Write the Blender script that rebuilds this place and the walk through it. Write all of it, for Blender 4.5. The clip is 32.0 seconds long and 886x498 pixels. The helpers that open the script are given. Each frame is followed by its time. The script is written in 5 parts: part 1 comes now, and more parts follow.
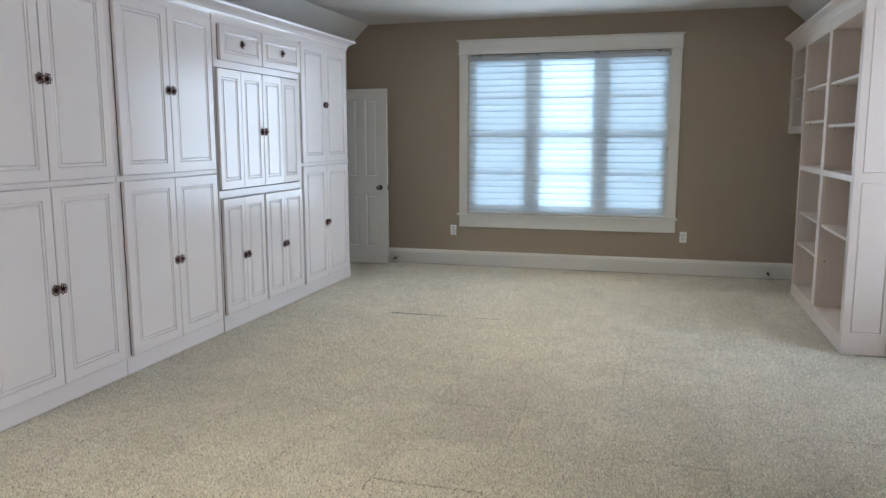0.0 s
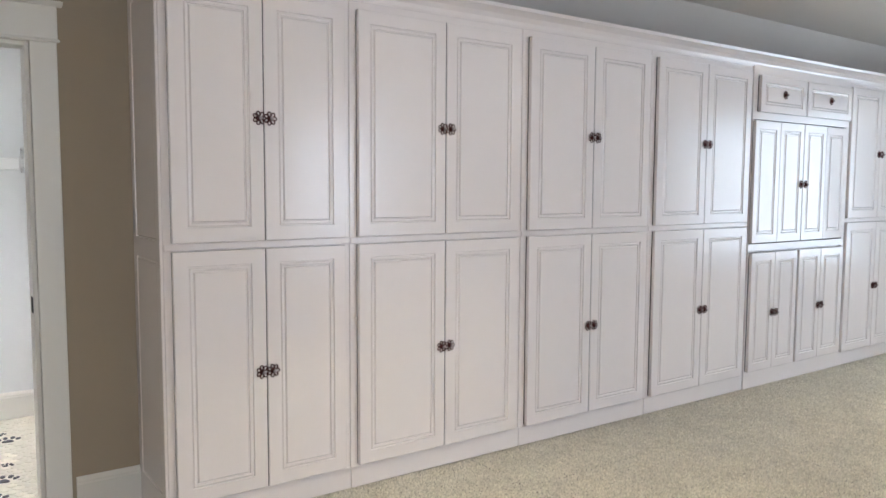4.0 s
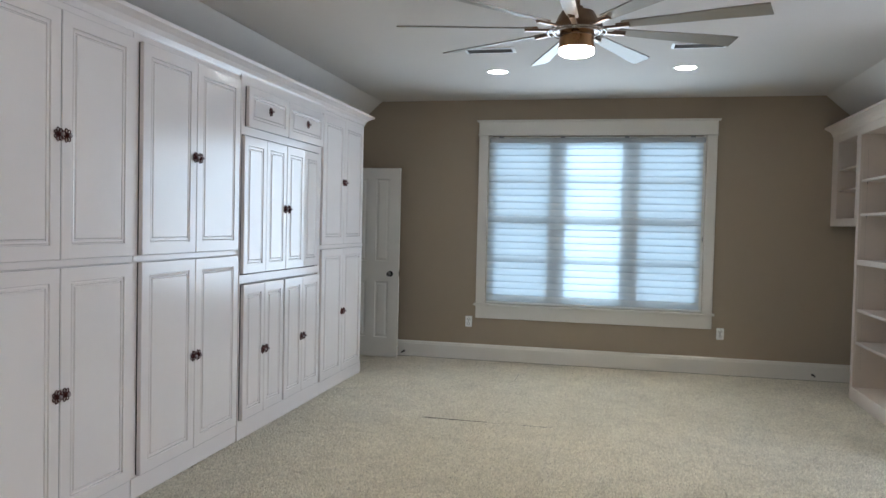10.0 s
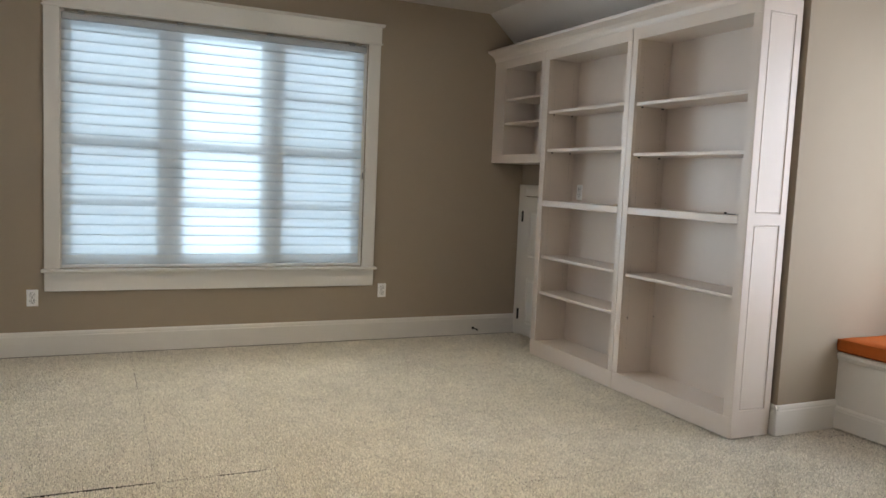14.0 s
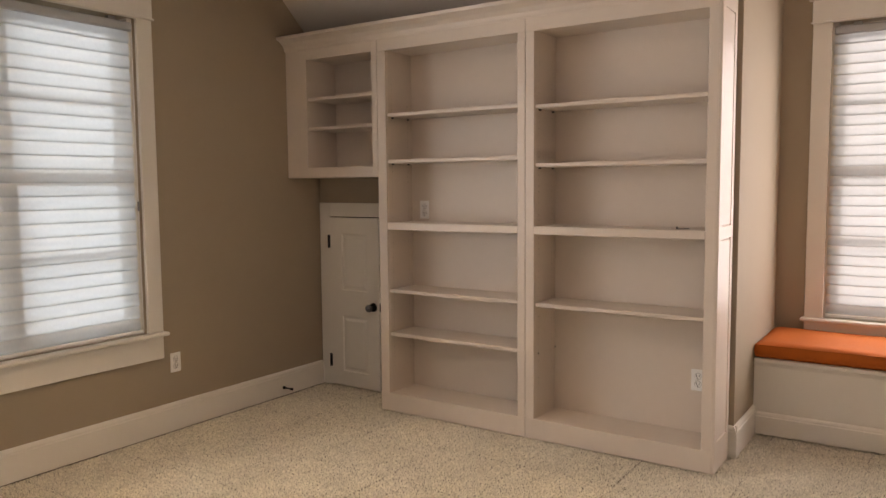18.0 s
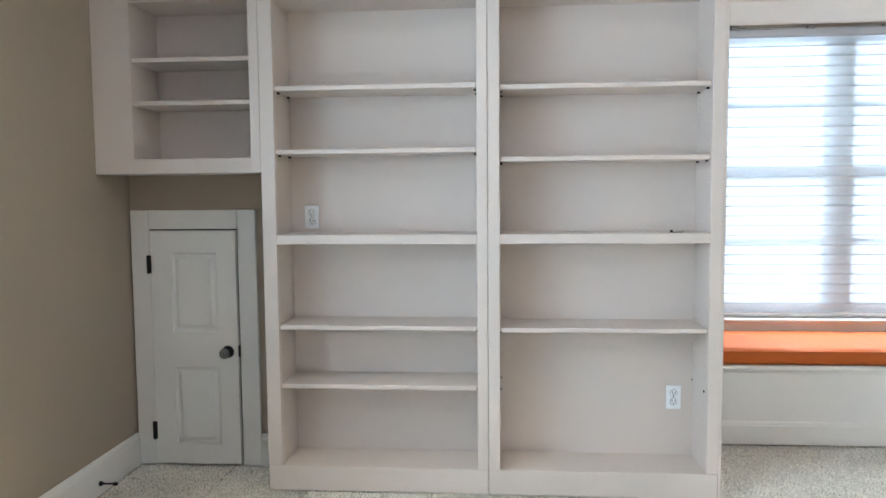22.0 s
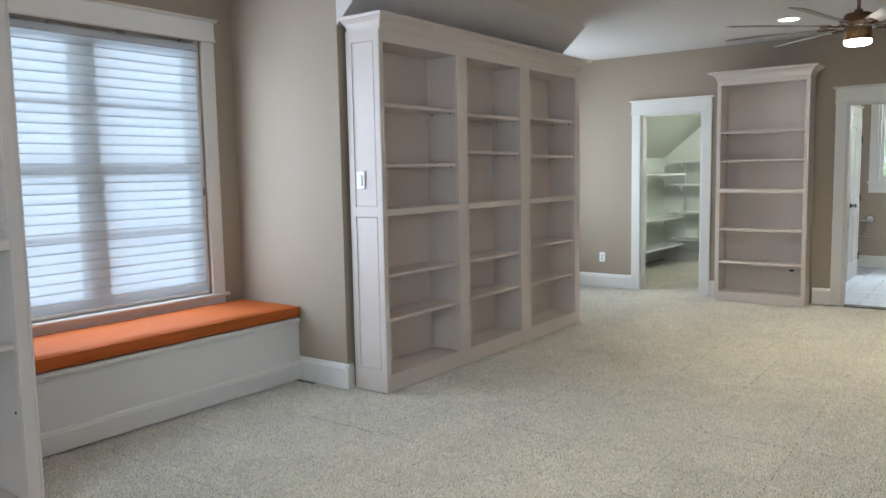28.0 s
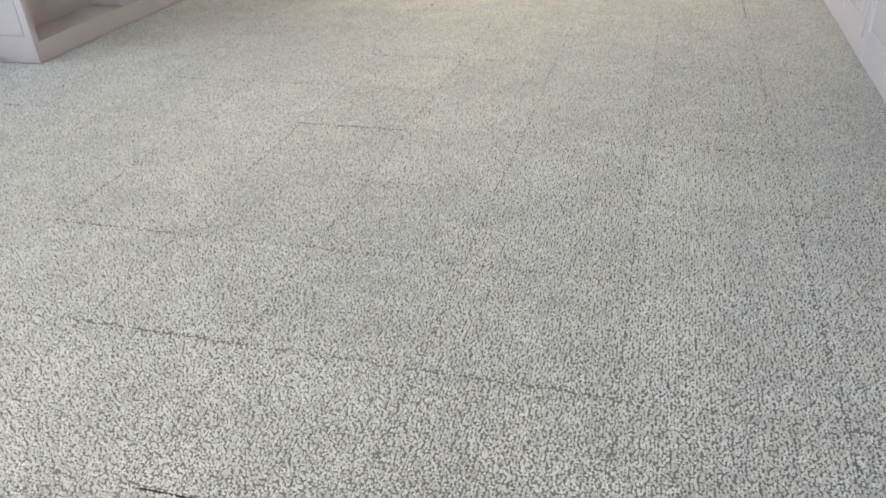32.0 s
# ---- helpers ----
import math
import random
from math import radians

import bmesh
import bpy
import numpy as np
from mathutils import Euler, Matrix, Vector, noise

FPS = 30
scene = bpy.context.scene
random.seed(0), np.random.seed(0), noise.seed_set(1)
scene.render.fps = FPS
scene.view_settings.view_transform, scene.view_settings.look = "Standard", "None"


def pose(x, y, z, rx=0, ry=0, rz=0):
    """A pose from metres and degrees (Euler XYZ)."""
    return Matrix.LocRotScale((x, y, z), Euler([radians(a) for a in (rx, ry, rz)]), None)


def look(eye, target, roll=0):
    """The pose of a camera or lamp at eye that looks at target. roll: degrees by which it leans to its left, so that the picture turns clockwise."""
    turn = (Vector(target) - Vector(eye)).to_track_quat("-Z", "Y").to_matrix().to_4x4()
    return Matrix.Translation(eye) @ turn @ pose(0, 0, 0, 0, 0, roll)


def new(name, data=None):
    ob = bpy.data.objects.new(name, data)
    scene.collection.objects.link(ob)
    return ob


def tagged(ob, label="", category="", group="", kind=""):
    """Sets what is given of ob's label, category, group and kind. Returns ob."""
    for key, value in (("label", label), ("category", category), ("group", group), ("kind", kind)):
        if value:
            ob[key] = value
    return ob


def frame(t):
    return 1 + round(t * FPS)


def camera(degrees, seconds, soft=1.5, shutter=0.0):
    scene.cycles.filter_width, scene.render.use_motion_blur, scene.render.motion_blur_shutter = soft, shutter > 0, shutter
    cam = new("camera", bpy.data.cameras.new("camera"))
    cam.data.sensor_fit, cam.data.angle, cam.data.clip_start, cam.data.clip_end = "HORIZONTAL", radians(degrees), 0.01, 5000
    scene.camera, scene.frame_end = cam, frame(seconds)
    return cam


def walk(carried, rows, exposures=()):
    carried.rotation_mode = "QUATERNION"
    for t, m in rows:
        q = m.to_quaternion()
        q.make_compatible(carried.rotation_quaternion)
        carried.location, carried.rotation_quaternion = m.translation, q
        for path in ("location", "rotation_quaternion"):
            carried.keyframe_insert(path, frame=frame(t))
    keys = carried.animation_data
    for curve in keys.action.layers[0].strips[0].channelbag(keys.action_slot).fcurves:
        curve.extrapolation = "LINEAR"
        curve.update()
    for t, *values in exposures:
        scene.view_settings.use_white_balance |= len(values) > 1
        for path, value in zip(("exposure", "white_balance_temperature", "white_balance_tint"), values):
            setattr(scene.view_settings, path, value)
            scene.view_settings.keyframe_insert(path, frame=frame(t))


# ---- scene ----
cam = camera(60.6, 32.0)
PATH = [
    (0, (0.143, 0.126, 1.464), (-0.404, 2.028, 1.173), -0.1),
    (0.5, (0.313, 0.175, 1.485), (-0.373, 2.036, 1.228), 0.3),
    (1, (0.32, 0.199, 1.481), (-0.533, 1.994, 1.263), 0.5),
    (1.5, (0.322, 0.18, 1.509), (-0.709, 1.883, 1.314), 0.8),
    (2, (0.292, 0.172, 1.505), (-0.888, 1.777, 1.333), 1.0),
    (2.5, (0.271, 0.159, 1.489), (-1.044, 1.658, 1.334), 0.9),
    (3, (0.254, 0.133, 1.496), (-1.177, 1.522, 1.34), 0.9),
    (3.5, (0.244, 0.111, 1.501), (-1.293, 1.379, 1.338), 0.7),
    (4, (0.209, 0.094, 1.478), (-1.42, 1.242, 1.315), 0.3),
    (4.5, (0.171, 0.086, 1.485), (-1.55, 1.088, 1.301), 0.3),
    (6.5, (0.085, -0.003, 1.459), (-1.755, 0.755, 1.255), 0.5),
    (7, (0.029, 0.014, 1.469), (-1.738, 0.927, 1.261), 1.6),
    (7.5, (-0.010, 0.049, 1.461), (-1.666, 1.157, 1.286), 1.7),
    (8, (-0.075, 0.153, 1.447), (-1.555, 1.492, 1.312), 2.0),
    (8.5, (-0.209, 0.325, 1.450), (-1.453, 1.888, 1.366), 2.0),
    (9, (-0.383, 0.422, 1.452), (-1.359, 2.167, 1.386), 1.8),
    (9.5, (-0.568, 0.489, 1.448), (-1.273, 2.36, 1.392), 1.4),
    (10, (-0.668, 0.624, 1.424), (-1.107, 2.574, 1.361), 1.3),
    (10.5, (-0.778, 0.877, 1.416), (-0.972, 2.867, 1.351), 1.0),
    (11, (-0.958, 1.111, 1.354), (-0.971, 3.109, 1.29), 0.9),
    (11.5, (-1.139, 1.368, 1.38), (-0.993, 3.361, 1.292), 0.5),
    (12, (-1.214, 1.688, 1.363), (-0.954, 3.669, 1.269), 0.5),
    (12.5, (-1.354, 1.957, 1.335), (-0.964, 3.914, 1.213), 0.9),
    (13, (-1.495, 2.206, 1.337), (-0.962, 4.128, 1.186), 1.6),
    (13.5, (-1.594, 2.51, 1.345), (-0.887, 4.372, 1.171), 2.3),
    (14, (-1.778, 2.721, 1.332), (-0.94, 4.527, 1.151), 2.5),
    (14.5, (-1.97, 2.925, 1.344), (-1.023, 4.677, 1.159), 2.2),
    (16.5, (-2.348, 3.915, 1.356), (-1.029, 5.407, 1.174), -0.3),
    (17, (-2.371, 4.237, 1.402), (-0.923, 5.604, 1.215), -0.3),
    (17.5, (-2.4, 4.507, 1.422), (-0.848, 5.755, 1.243), -0.3),
    (18, (-2.409, 4.752, 1.444), (-0.755, 5.863, 1.275), -0.5),
    (18.5, (-2.343, 5.003, 1.467), (-0.602, 5.976, 1.315), -0.5),
    (19, (-2.328, 5.269, 1.444), (-0.516, 6.105, 1.31), -0.6),
    (19.5, (-2.312, 5.484, 1.455), (-0.452, 6.205, 1.313), -0.5),
    (20, (-2.246, 5.733, 1.451), (-0.343, 6.33, 1.304), -0.5),
    (20.5, (-2.214, 5.994, 1.449), (-0.277, 6.47, 1.3), -0.8),
    (21, (-2.22, 6.222, 1.44), (-0.262, 6.6, 1.285), -0.8),
    (21.5, (-2.138, 6.437, 1.413), (-0.162, 6.704, 1.259), -0.7),
    (22, (-2.07, 6.657, 1.409), (-0.083, 6.816, 1.255), -0.5),
    (22.5, (-2.053, 6.882, 1.4), (-0.061, 6.949, 1.235), -0.3),
    (23, (-2.005, 7.022, 1.385), (-0.014, 7.006, 1.199), -0.3),
    (23.5, (-1.888, 7.099, 1.36), (0.102, 7.054, 1.165), -0.8),
    (24, (-1.815, 7.135, 1.362), (0.158, 6.882, 1.154), -0.8),
    (24.5, (-1.776, 7.2, 1.384), (0.138, 6.659, 1.169), -0.8),
    (25, (-1.766, 7.209, 1.418), (0.063, 6.43, 1.191), -0.1),
    (25.5, (-1.751, 7.214, 1.408), (-0.023, 6.23, 1.194), 0.2),
    (27.5, (-1.836, 7.186, 1.406), (-0.529, 5.682, 1.235), -0.6),
    (28, (-1.842, 7.145, 1.442), (-0.658, 5.546, 1.241), -1.1),
    (28.5, (-1.865, 7.061, 1.458), (-0.809, 5.384, 1.188), -2.0),
    (29, (-1.912, 7.002, 1.424), (-0.966, 5.279, 1.053), -3.3),
    (29.5, (-2.014, 6.982, 1.422), (-1.152, 5.25, 0.913), -4.2),
    (30, (-2.017, 6.957, 1.389), (-1.248, 5.225, 0.75), -4.4),
    (30.5, (-2.02, 6.947, 1.354), (-1.329, 5.229, 0.596), -4.4),
    (31, (-2.03, 6.944, 1.315), (-1.413, 5.251, 0.448), -4.1),
    (31.5, (-2.037, 6.948, 1.279), (-1.485, 5.286, 0.313), -3.8),
    (32, (-2.039, 6.949, 1.249), (-1.545, 5.313, 0.208), -3.0),
]
EXPOSURES = [(0, 0.65, 6150, 12), (2, 0.55, 6450, 13), (4.0, 0.95, 6400, 13), (7, 1.0, 6200, 12), (8.5, 0.6, 6250, 11), (10, 0.56, 6250, 11), (11, 0.6, 6200, 11), (13, 0.7, 6650, 13), (14.5, 0.6, 7600, 17), (16.5, 0.45, 10500, 32),
             (17.5, 0.45, 10500, 32), (18, 0.6, 9600, 29), (19, 0.9, 7700, 17), (21, 1.45, 6400, 12), (23, 1.5, 5800, 9), (24, 1.3, 5900, 9), (25, 1.05, 5950, 10), (28, 0.53, 6100, 11), (30, 0.62, 6000, 13), (32, 0.9, 5800, 14)]
walk(cam, [(t, look(eye, target, roll)) for t, eye, target, roll in PATH], EXPOSURES)

# ---- world and light ----
world = bpy.data.worlds.new("sky")
scene.world = world
world.use_nodes = True
wn = world.node_tree
sky = wn.nodes.new("ShaderNodeTexSky")
sky.sky_type = "NISHITA"
sky.sun_disc = False
sky.sun_elevation, sky.sun_rotation = radians(48), radians(200)
wn.links.new(sky.outputs[0], wn.nodes["Background"].inputs[0])
wn.nodes["Background"].inputs[1].default_value = 0.1

sun = new("sun", bpy.data.lights.new("sun", "SUN"))
sun.data.energy, sun.data.angle, sun.data.color = 0.6, radians(12), (1, 0.96, 0.9)
sun.matrix_world = pose(0, 0, 20, 42, 0, 200)


def window_light(name, m, w, h, watts, colour, spread=180):
    lamp = new(name, bpy.data.lights.new(name, "AREA"))
    lamp.data.shape, lamp.data.size, lamp.data.size_y = "RECTANGLE", w, h
    lamp.data.energy, lamp.data.color, lamp.data.spread = watts, colour, radians(spread)
    lamp.matrix_world = m
    return lamp


DAY = (0.74, 0.87, 1.0)
# the sky's light outside the glass and at the room side of each window
window_light("daylight_north", look((-0.89, 8.525, 1.49), (-0.89, 0, 1.40)), 2.10, 1.66, 25, (0.68, 0.85, 1.0), 140)
window_light("daylight_nook", look((2.690, 4.5875, 1.49), (0, 4.5875, 1.40)), 1.52, 1.66, 30, (0.70, 0.83, 1.0))
window_light("daylight_alcove", look((2.70, -0.4, 1.49), (0, -0.4, 1.40)), 1.25, 1.70, 28, DAY)
window_light("skylight_north", look((-0.89, 9.45, 1.55), (-0.89, 0, 1.45)), 4.0, 3.0, 66, (0.44, 0.72, 1.0))
window_light("skylight_nook", look((3.6, 4.585, 1.55), (0, 4.585, 1.45)), 3.2, 2.8, 37, (0.62, 0.80, 1.0))
window_light("daylight_bath", look((-0.9, -6.6, 3.9), (-0.9, -3.2, 0.6)), 2.4, 1.6, 480, DAY)


def down_spot(x, y, watts, z=2.705, colour=(1.0, 0.90, 0.66), cone=84):
    lamp = new("downlight_beam", bpy.data.lights.new("downlight_beam", "SPOT"))
    lamp.data.energy, lamp.data.color = watts, colour
    lamp.data.spot_size, lamp.data.spot_blend, lamp.data.shadow_soft_size = radians(cone), 0.9, 0.07
    lamp.location = (x, y, z)


for sx, sy, sw_ in ((-1.68, 7.10, 34), (-0.14, 7.10, 42), (-1.68, 2.10, 52), (-0.14, 2.10, 22), (-0.22, -0.32, 45)):
    down_spot(sx, sy, sw_)
down_spot(-4.40, 0.10, 75, 2.43, (0.97, 0.98, 1.0), 96)

for fx, fy, fw in ((-0.885, 4.62, 45), (-0.95, 0.89, 75)):
    lamp = new("fan_lamp_beam", bpy.data.lights.new("fan_lamp_beam", "SPOT"))
    lamp.data.energy, lamp.data.color = fw, (1.0, 0.88, 0.60)
    lamp.data.spot_size, lamp.data.spot_blend, lamp.data.shadow_soft_size = radians(116), 1.0, 0.08
    lamp.location = (fx, fy, 2.27)

# ---- materials ----


def material(name, colour, rough=0.5, metal=0.0, spec=0.5, var=0.06, scale=3.0, bump=0.0, bump_scale=60.0, coat=0.0, tint=None, rnd=0.0):
    """A painted or plain surface: two scales of colour variation, gloss variation and fine relief."""
    mat = bpy.data.materials.new(name)
    mat.use_nodes = True
    nt = mat.node_tree
    b = nt.nodes["Principled BSDF"]
    b.inputs["Metallic"].default_value = metal
    b.inputs["Specular IOR Level"].default_value = spec
    b.inputs["Coat Weight"].default_value = coat
    tc = nt.nodes.new("ShaderNodeTexCoord")
    n1 = nt.nodes.new("ShaderNodeTexNoise")
    n1.inputs["Scale"].default_value, n1.inputs["Detail"].default_value = scale, 4
    n2 = nt.nodes.new("ShaderNodeTexNoise")
    n2.inputs["Scale"].default_value, n2.inputs["Detail"].default_value = scale * 14, 3
    for n in (n1, n2):
        nt.links.new(tc.outputs["Object"], n.inputs["Vector"])
    add = nt.nodes.new("ShaderNodeMath")
    add.operation = "MULTIPLY_ADD"
    nt.links.new(n2.outputs["Fac"], add.inputs[0])
    add.inputs[1].default_value = 0.4
    nt.links.new(n1.outputs["Fac"], add.inputs[2])
    ramp = nt.nodes.new("ShaderNodeMapRange")
    ramp.inputs[1].default_value, ramp.inputs[2].default_value = 0.4, 1.0
    ramp.inputs[3].default_value, ramp.inputs[4].default_value = 0.0, 1.0
    nt.links.new(add.outputs[0], ramp.inputs[0])
    mix = nt.nodes.new("ShaderNodeMix")
    mix.data_type = "RGBA"
    dark = tint or tuple(c * (1 - 2 * var) for c in colour)
    mix.inputs["A"].default_value = (*dark, 1)
    mix.inputs["B"].default_value = (*colour, 1)
    nt.links.new(ramp.outputs[0], mix.inputs["Factor"])
    last = mix.outputs["Result"]
    if rnd:
        info = nt.nodes.new("ShaderNodeObjectInfo")
        rr = nt.nodes.new("ShaderNodeMapRange")
        rr.inputs[3].default_value, rr.inputs[4].default_value = 1 - rnd, 1 + rnd
        nt.links.new(info.outputs["Random"], rr.inputs[0])
        hsv = nt.nodes.new("ShaderNodeHueSaturation")
        nt.links.new(rr.outputs[0], hsv.inputs["Value"])
        nt.links.new(last, hsv.inputs["Color"])
        last = hsv.outputs["Color"]
    nt.links.new(last, b.inputs["Base Color"])
    rm = nt.nodes.new("ShaderNodeMapRange")
    rm.inputs[3].default_value, rm.inputs[4].default_value = max(rough - 0.07, 0.02), min(rough + 0.07, 1)
    nt.links.new(n1.outputs["Fac"], rm.inputs[0])
    nt.links.new(rm.outputs[0], b.inputs["Roughness"])
    if bump:
        n3 = nt.nodes.new("ShaderNodeTexNoise")
        n3.inputs["Scale"].default_value, n3.inputs["Detail"].default_value = bump_scale, 3
        nt.links.new(tc.outputs["Object"], n3.inputs["Vector"])
        bp = nt.nodes.new("ShaderNodeBump")
        bp.inputs["Strength"].default_value, bp.inputs["Distance"].default_value = bump, 0.004
        nt.links.new(n3.outputs["Fac"], bp.inputs["Height"])
        nt.links.new(bp.outputs[0], b.inputs["Normal"])
    return mat


CABINET = material("cabinet_paint", (0.86, 0.79, 0.765), 0.19, var=0.02, scale=1.2, bump=0.03, bump_scale=120, coat=0.03)
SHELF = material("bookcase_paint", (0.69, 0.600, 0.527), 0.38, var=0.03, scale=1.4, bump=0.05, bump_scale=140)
TRIM = material("trim_paint", (0.77, 0.74, 0.685), 0.36, var=0.02, scale=1.5, bump=0.04, bump_scale=150)
WALL = material("beige_wall_paint", (0.384, 0.314, 0.236), 0.75, spec=0.3, var=0.025, scale=0.9, bump=0.12, bump_scale=220)
CEILING = material("ceiling_paint", (0.68, 0.635, 0.59), 0.85, spec=0.2, var=0.02, scale=0.8, bump=0.12, bump_scale=160)
WHITE_WALL = material("white_wall_paint", (0.76, 0.77, 0.77), 0.7, spec=0.3, var=0.02, scale=1.0, bump=0.1, bump_scale=200)
CLOSET_WALL = material("closet_wall_paint", (0.72, 0.73, 0.66), 0.75, spec=0.3, var=0.02, scale=1.0, bump=0.1, bump_scale=200)
IRON = material("dark_bronze", (0.10, 0.026, 0.022), 0.4, metal=0.5, var=0.2, scale=30)
BLACK = material("black_iron", (0.02, 0.018, 0.017), 0.45, metal=0.6, var=0.2, scale=30)
SATIN = material("satin_chrome", (0.80, 0.80, 0.79), 0.42, metal=0.75, var=0.04, scale=20)
CHROME = material("brushed_nickel", (0.62, 0.60, 0.57), 0.25, metal=1.0, var=0.04, scale=20)
BRONZE = material("fan_bronze", (0.23, 0.15, 0.10), 0.3, metal=1.0, var=0.1, scale=14)
BRASS = material("warm_bronze", (0.42, 0.24, 0.12), 0.28, metal=1.0, var=0.1, scale=14)
BLADE = material("fan_blade_grey", (0.33, 0.30, 0.25), 0.4, metal=0.3, var=0.06, scale=6)
PLASTIC = material("white_plastic", (0.90, 0.90, 0.89), 0.35, var=0.01, scale=8)
# near black for small dark parts and for shade painted round cabinet doors
DARK = material("dark_parts_and_shade", (0.015, 0.014, 0.013), 0.8, var=0.2, scale=10)
ORANGE = material("orange_canvas", (0.54, 0.130, 0.028), 0.85, spec=0.2, var=0.07, scale=4, bump=0.5, bump_scale=420)
TILE = material("bath_floor_tile", (0.66, 0.68, 0.69), 0.35, var=0.05, scale=3, rnd=0.03)
GROUT = material("grout", (0.46, 0.45, 0.42), 0.9, var=0.06, scale=20)
PEBBLE = material("cream_pebble", (0.80, 0.74, 0.62), 0.45, var=0.08, scale=9, rnd=0.14)
PALE_PAW = material("pale_grey_pebble", (0.42, 0.42, 0.44), 0.5, var=0.1, scale=20, rnd=0.1)
PAW = material("slate_pebble", (0.06, 0.06, 0.075), 0.5, var=0.2, scale=20, rnd=0.2)
VENT = material("vent_grey", (0.30, 0.30, 0.30), 0.5, metal=0.4, var=0.05, scale=12)


def carpet_material():
    """Cut-pile carpet: flecked yarn, each tuft with a tone of its own, and a soft blotchy nap with a few stains."""
    mat = bpy.data.materials.new("cream_carpet")
    mat.use_nodes = True
    nt = mat.node_tree
    b = nt.nodes["Principled BSDF"]
    b.inputs["Roughness"].default_value, b.inputs["Specular IOR Level"].default_value = 0.95, 0.1
    b.inputs["Sheen Weight"].default_value = 0.1
    geo = nt.nodes.new("ShaderNodeNewGeometry")
    fine = nt.nodes.new("ShaderNodeTexNoise")
    fine.inputs["Scale"].default_value, fine.inputs["Detail"].default_value = 210, 2
    nap = nt.nodes.new("ShaderNodeTexNoise")
    nap.inputs["Scale"].default_value, nap.inputs["Detail"].default_value = 4.0, 5
    clump = nt.nodes.new("ShaderNodeTexNoise")
    clump.inputs["Scale"].default_value, clump.inputs["Detail"].default_value = 120, 2
    for n in (fine, nap, clump):
        nt.links.new(geo.outputs["Position"], n.inputs["Vector"])
    tone = nt.nodes.new("ShaderNodeMath")
    tone.operation = "MULTIPLY_ADD"
    nt.links.new(geo.outputs["Random Per Island"], tone.inputs[0])
    tone.inputs[1].default_value = 0.80
    half = nt.nodes.new("ShaderNodeMath")
    half.operation = "MULTIPLY"
    half.inputs[1].default_value = 0.5
    nt.links.new(clump.outputs["Fac"], half.inputs[0])
    nt.links.new(half.outputs[0], tone.inputs[2])
    tone2 = nt.nodes.new("ShaderNodeMath")
    tone2.operation = "MULTIPLY_ADD"
    nt.links.new(fine.outputs["Fac"], tone2.inputs[0])
    tone2.inputs[1].default_value = 0.3
    nt.links.new(tone.outputs[0], tone2.inputs[2])
    mr = nt.nodes.new("ShaderNodeMapRange")
    mr.inputs[1].default_value, mr.inputs[2].default_value = 0.42, 1.15
    nt.links.new(tone2.outputs[0], mr.inputs[0])
    mix = nt.nodes.new("ShaderNodeMix")
    mix.data_type = "RGBA"
    mix.inputs["A"].default_value, mix.inputs["B"].default_value = (0.62, 0.575, 0.49, 1), (0.87, 0.82, 0.71, 1)
    nt.links.new(mr.outputs[0], mix.inputs["Factor"])
    nr = nt.nodes.new("ShaderNodeMapRange")
    nr.inputs[1].default_value, nr.inputs[2].default_value = 0.3, 0.7
    nr.inputs[3].default_value, nr.inputs[4].default_value = 0.93, 1.06
    streak = nt.nodes.new("ShaderNodeTexNoise")
    streak.inputs["Scale"].default_value, streak.inputs["Detail"].default_value = 24, 3
    nt.links.new(geo.outputs["Position"], streak.inputs["Vector"])
    both = nt.nodes.new("ShaderNodeMath")
    both.operation = "MULTIPLY_ADD"
    nt.links.new(streak.outputs["Fac"], both.inputs[0])
    both.inputs[1].default_value, both.inputs[2].default_value = 1.0, -0.5
    summed = nt.nodes.new("ShaderNodeMath")
    summed.operation = "ADD"
    nt.links.new(both.outputs[0], summed.inputs[0])
    nt.links.new(nap.outputs["Fac"], summed.inputs[1])
    nt.links.new(summed.outputs[0], nr.inputs[0])
    info = nt.nodes.new("ShaderNodeObjectInfo")
    rr = nt.nodes.new("ShaderNodeMapRange")
    rr.inputs[3].default_value, rr.inputs[4].default_value = 0.97, 1.03
    nt.links.new(info.outputs["Random"], rr.inputs[0])
    mul = nt.nodes.new("ShaderNodeMath")
    mul.operation = "MULTIPLY"
    nt.links.new(rr.outputs[0], mul.inputs[0])
    nt.links.new(nr.outputs[0], mul.inputs[1])
    hsv = nt.nodes.new("ShaderNodeHueSaturation")
    nt.links.new(mul.outputs[0], hsv.inputs["Value"])
    nt.links.new(mix.outputs["Result"], hsv.inputs["Color"])
    nt.links.new(hsv.outputs["Color"], b.inputs["Base Color"])
    return mat


CARPET = carpet_material()
BACKING = material("carpet_backing", (0.30, 0.27, 0.22), 0.9, var=0.1, scale=12)


def emitter(name, colour, strength):
    mat = bpy.data.materials.new(name)
    mat.use_nodes = True
    b = mat.node_tree.nodes["Principled BSDF"]
    b.inputs["Base Color"].default_value = (0.8, 0.8, 0.8, 1)
    b.inputs["Emission Color"].default_value = (*colour, 1)
    b.inputs["Emission Strength"].default_value = strength
    return mat


LAMP = emitter("lamp_glow", (1.0, 0.97, 0.92), 30)
FANLAMP = emitter("fan_lamp_glow", (1.0, 0.93, 0.84), 24)
ROOMLAMP = emitter("ceiling_lamp_glow", (0.93, 0.98, 1.0), 11)
BATH_FILL = emitter("bath_fill_glow", (0.93, 0.99, 1.0), 55)
CLOSETLAMP = emitter("closet_lamp_glow", (0.93, 1.0, 0.92), 120)


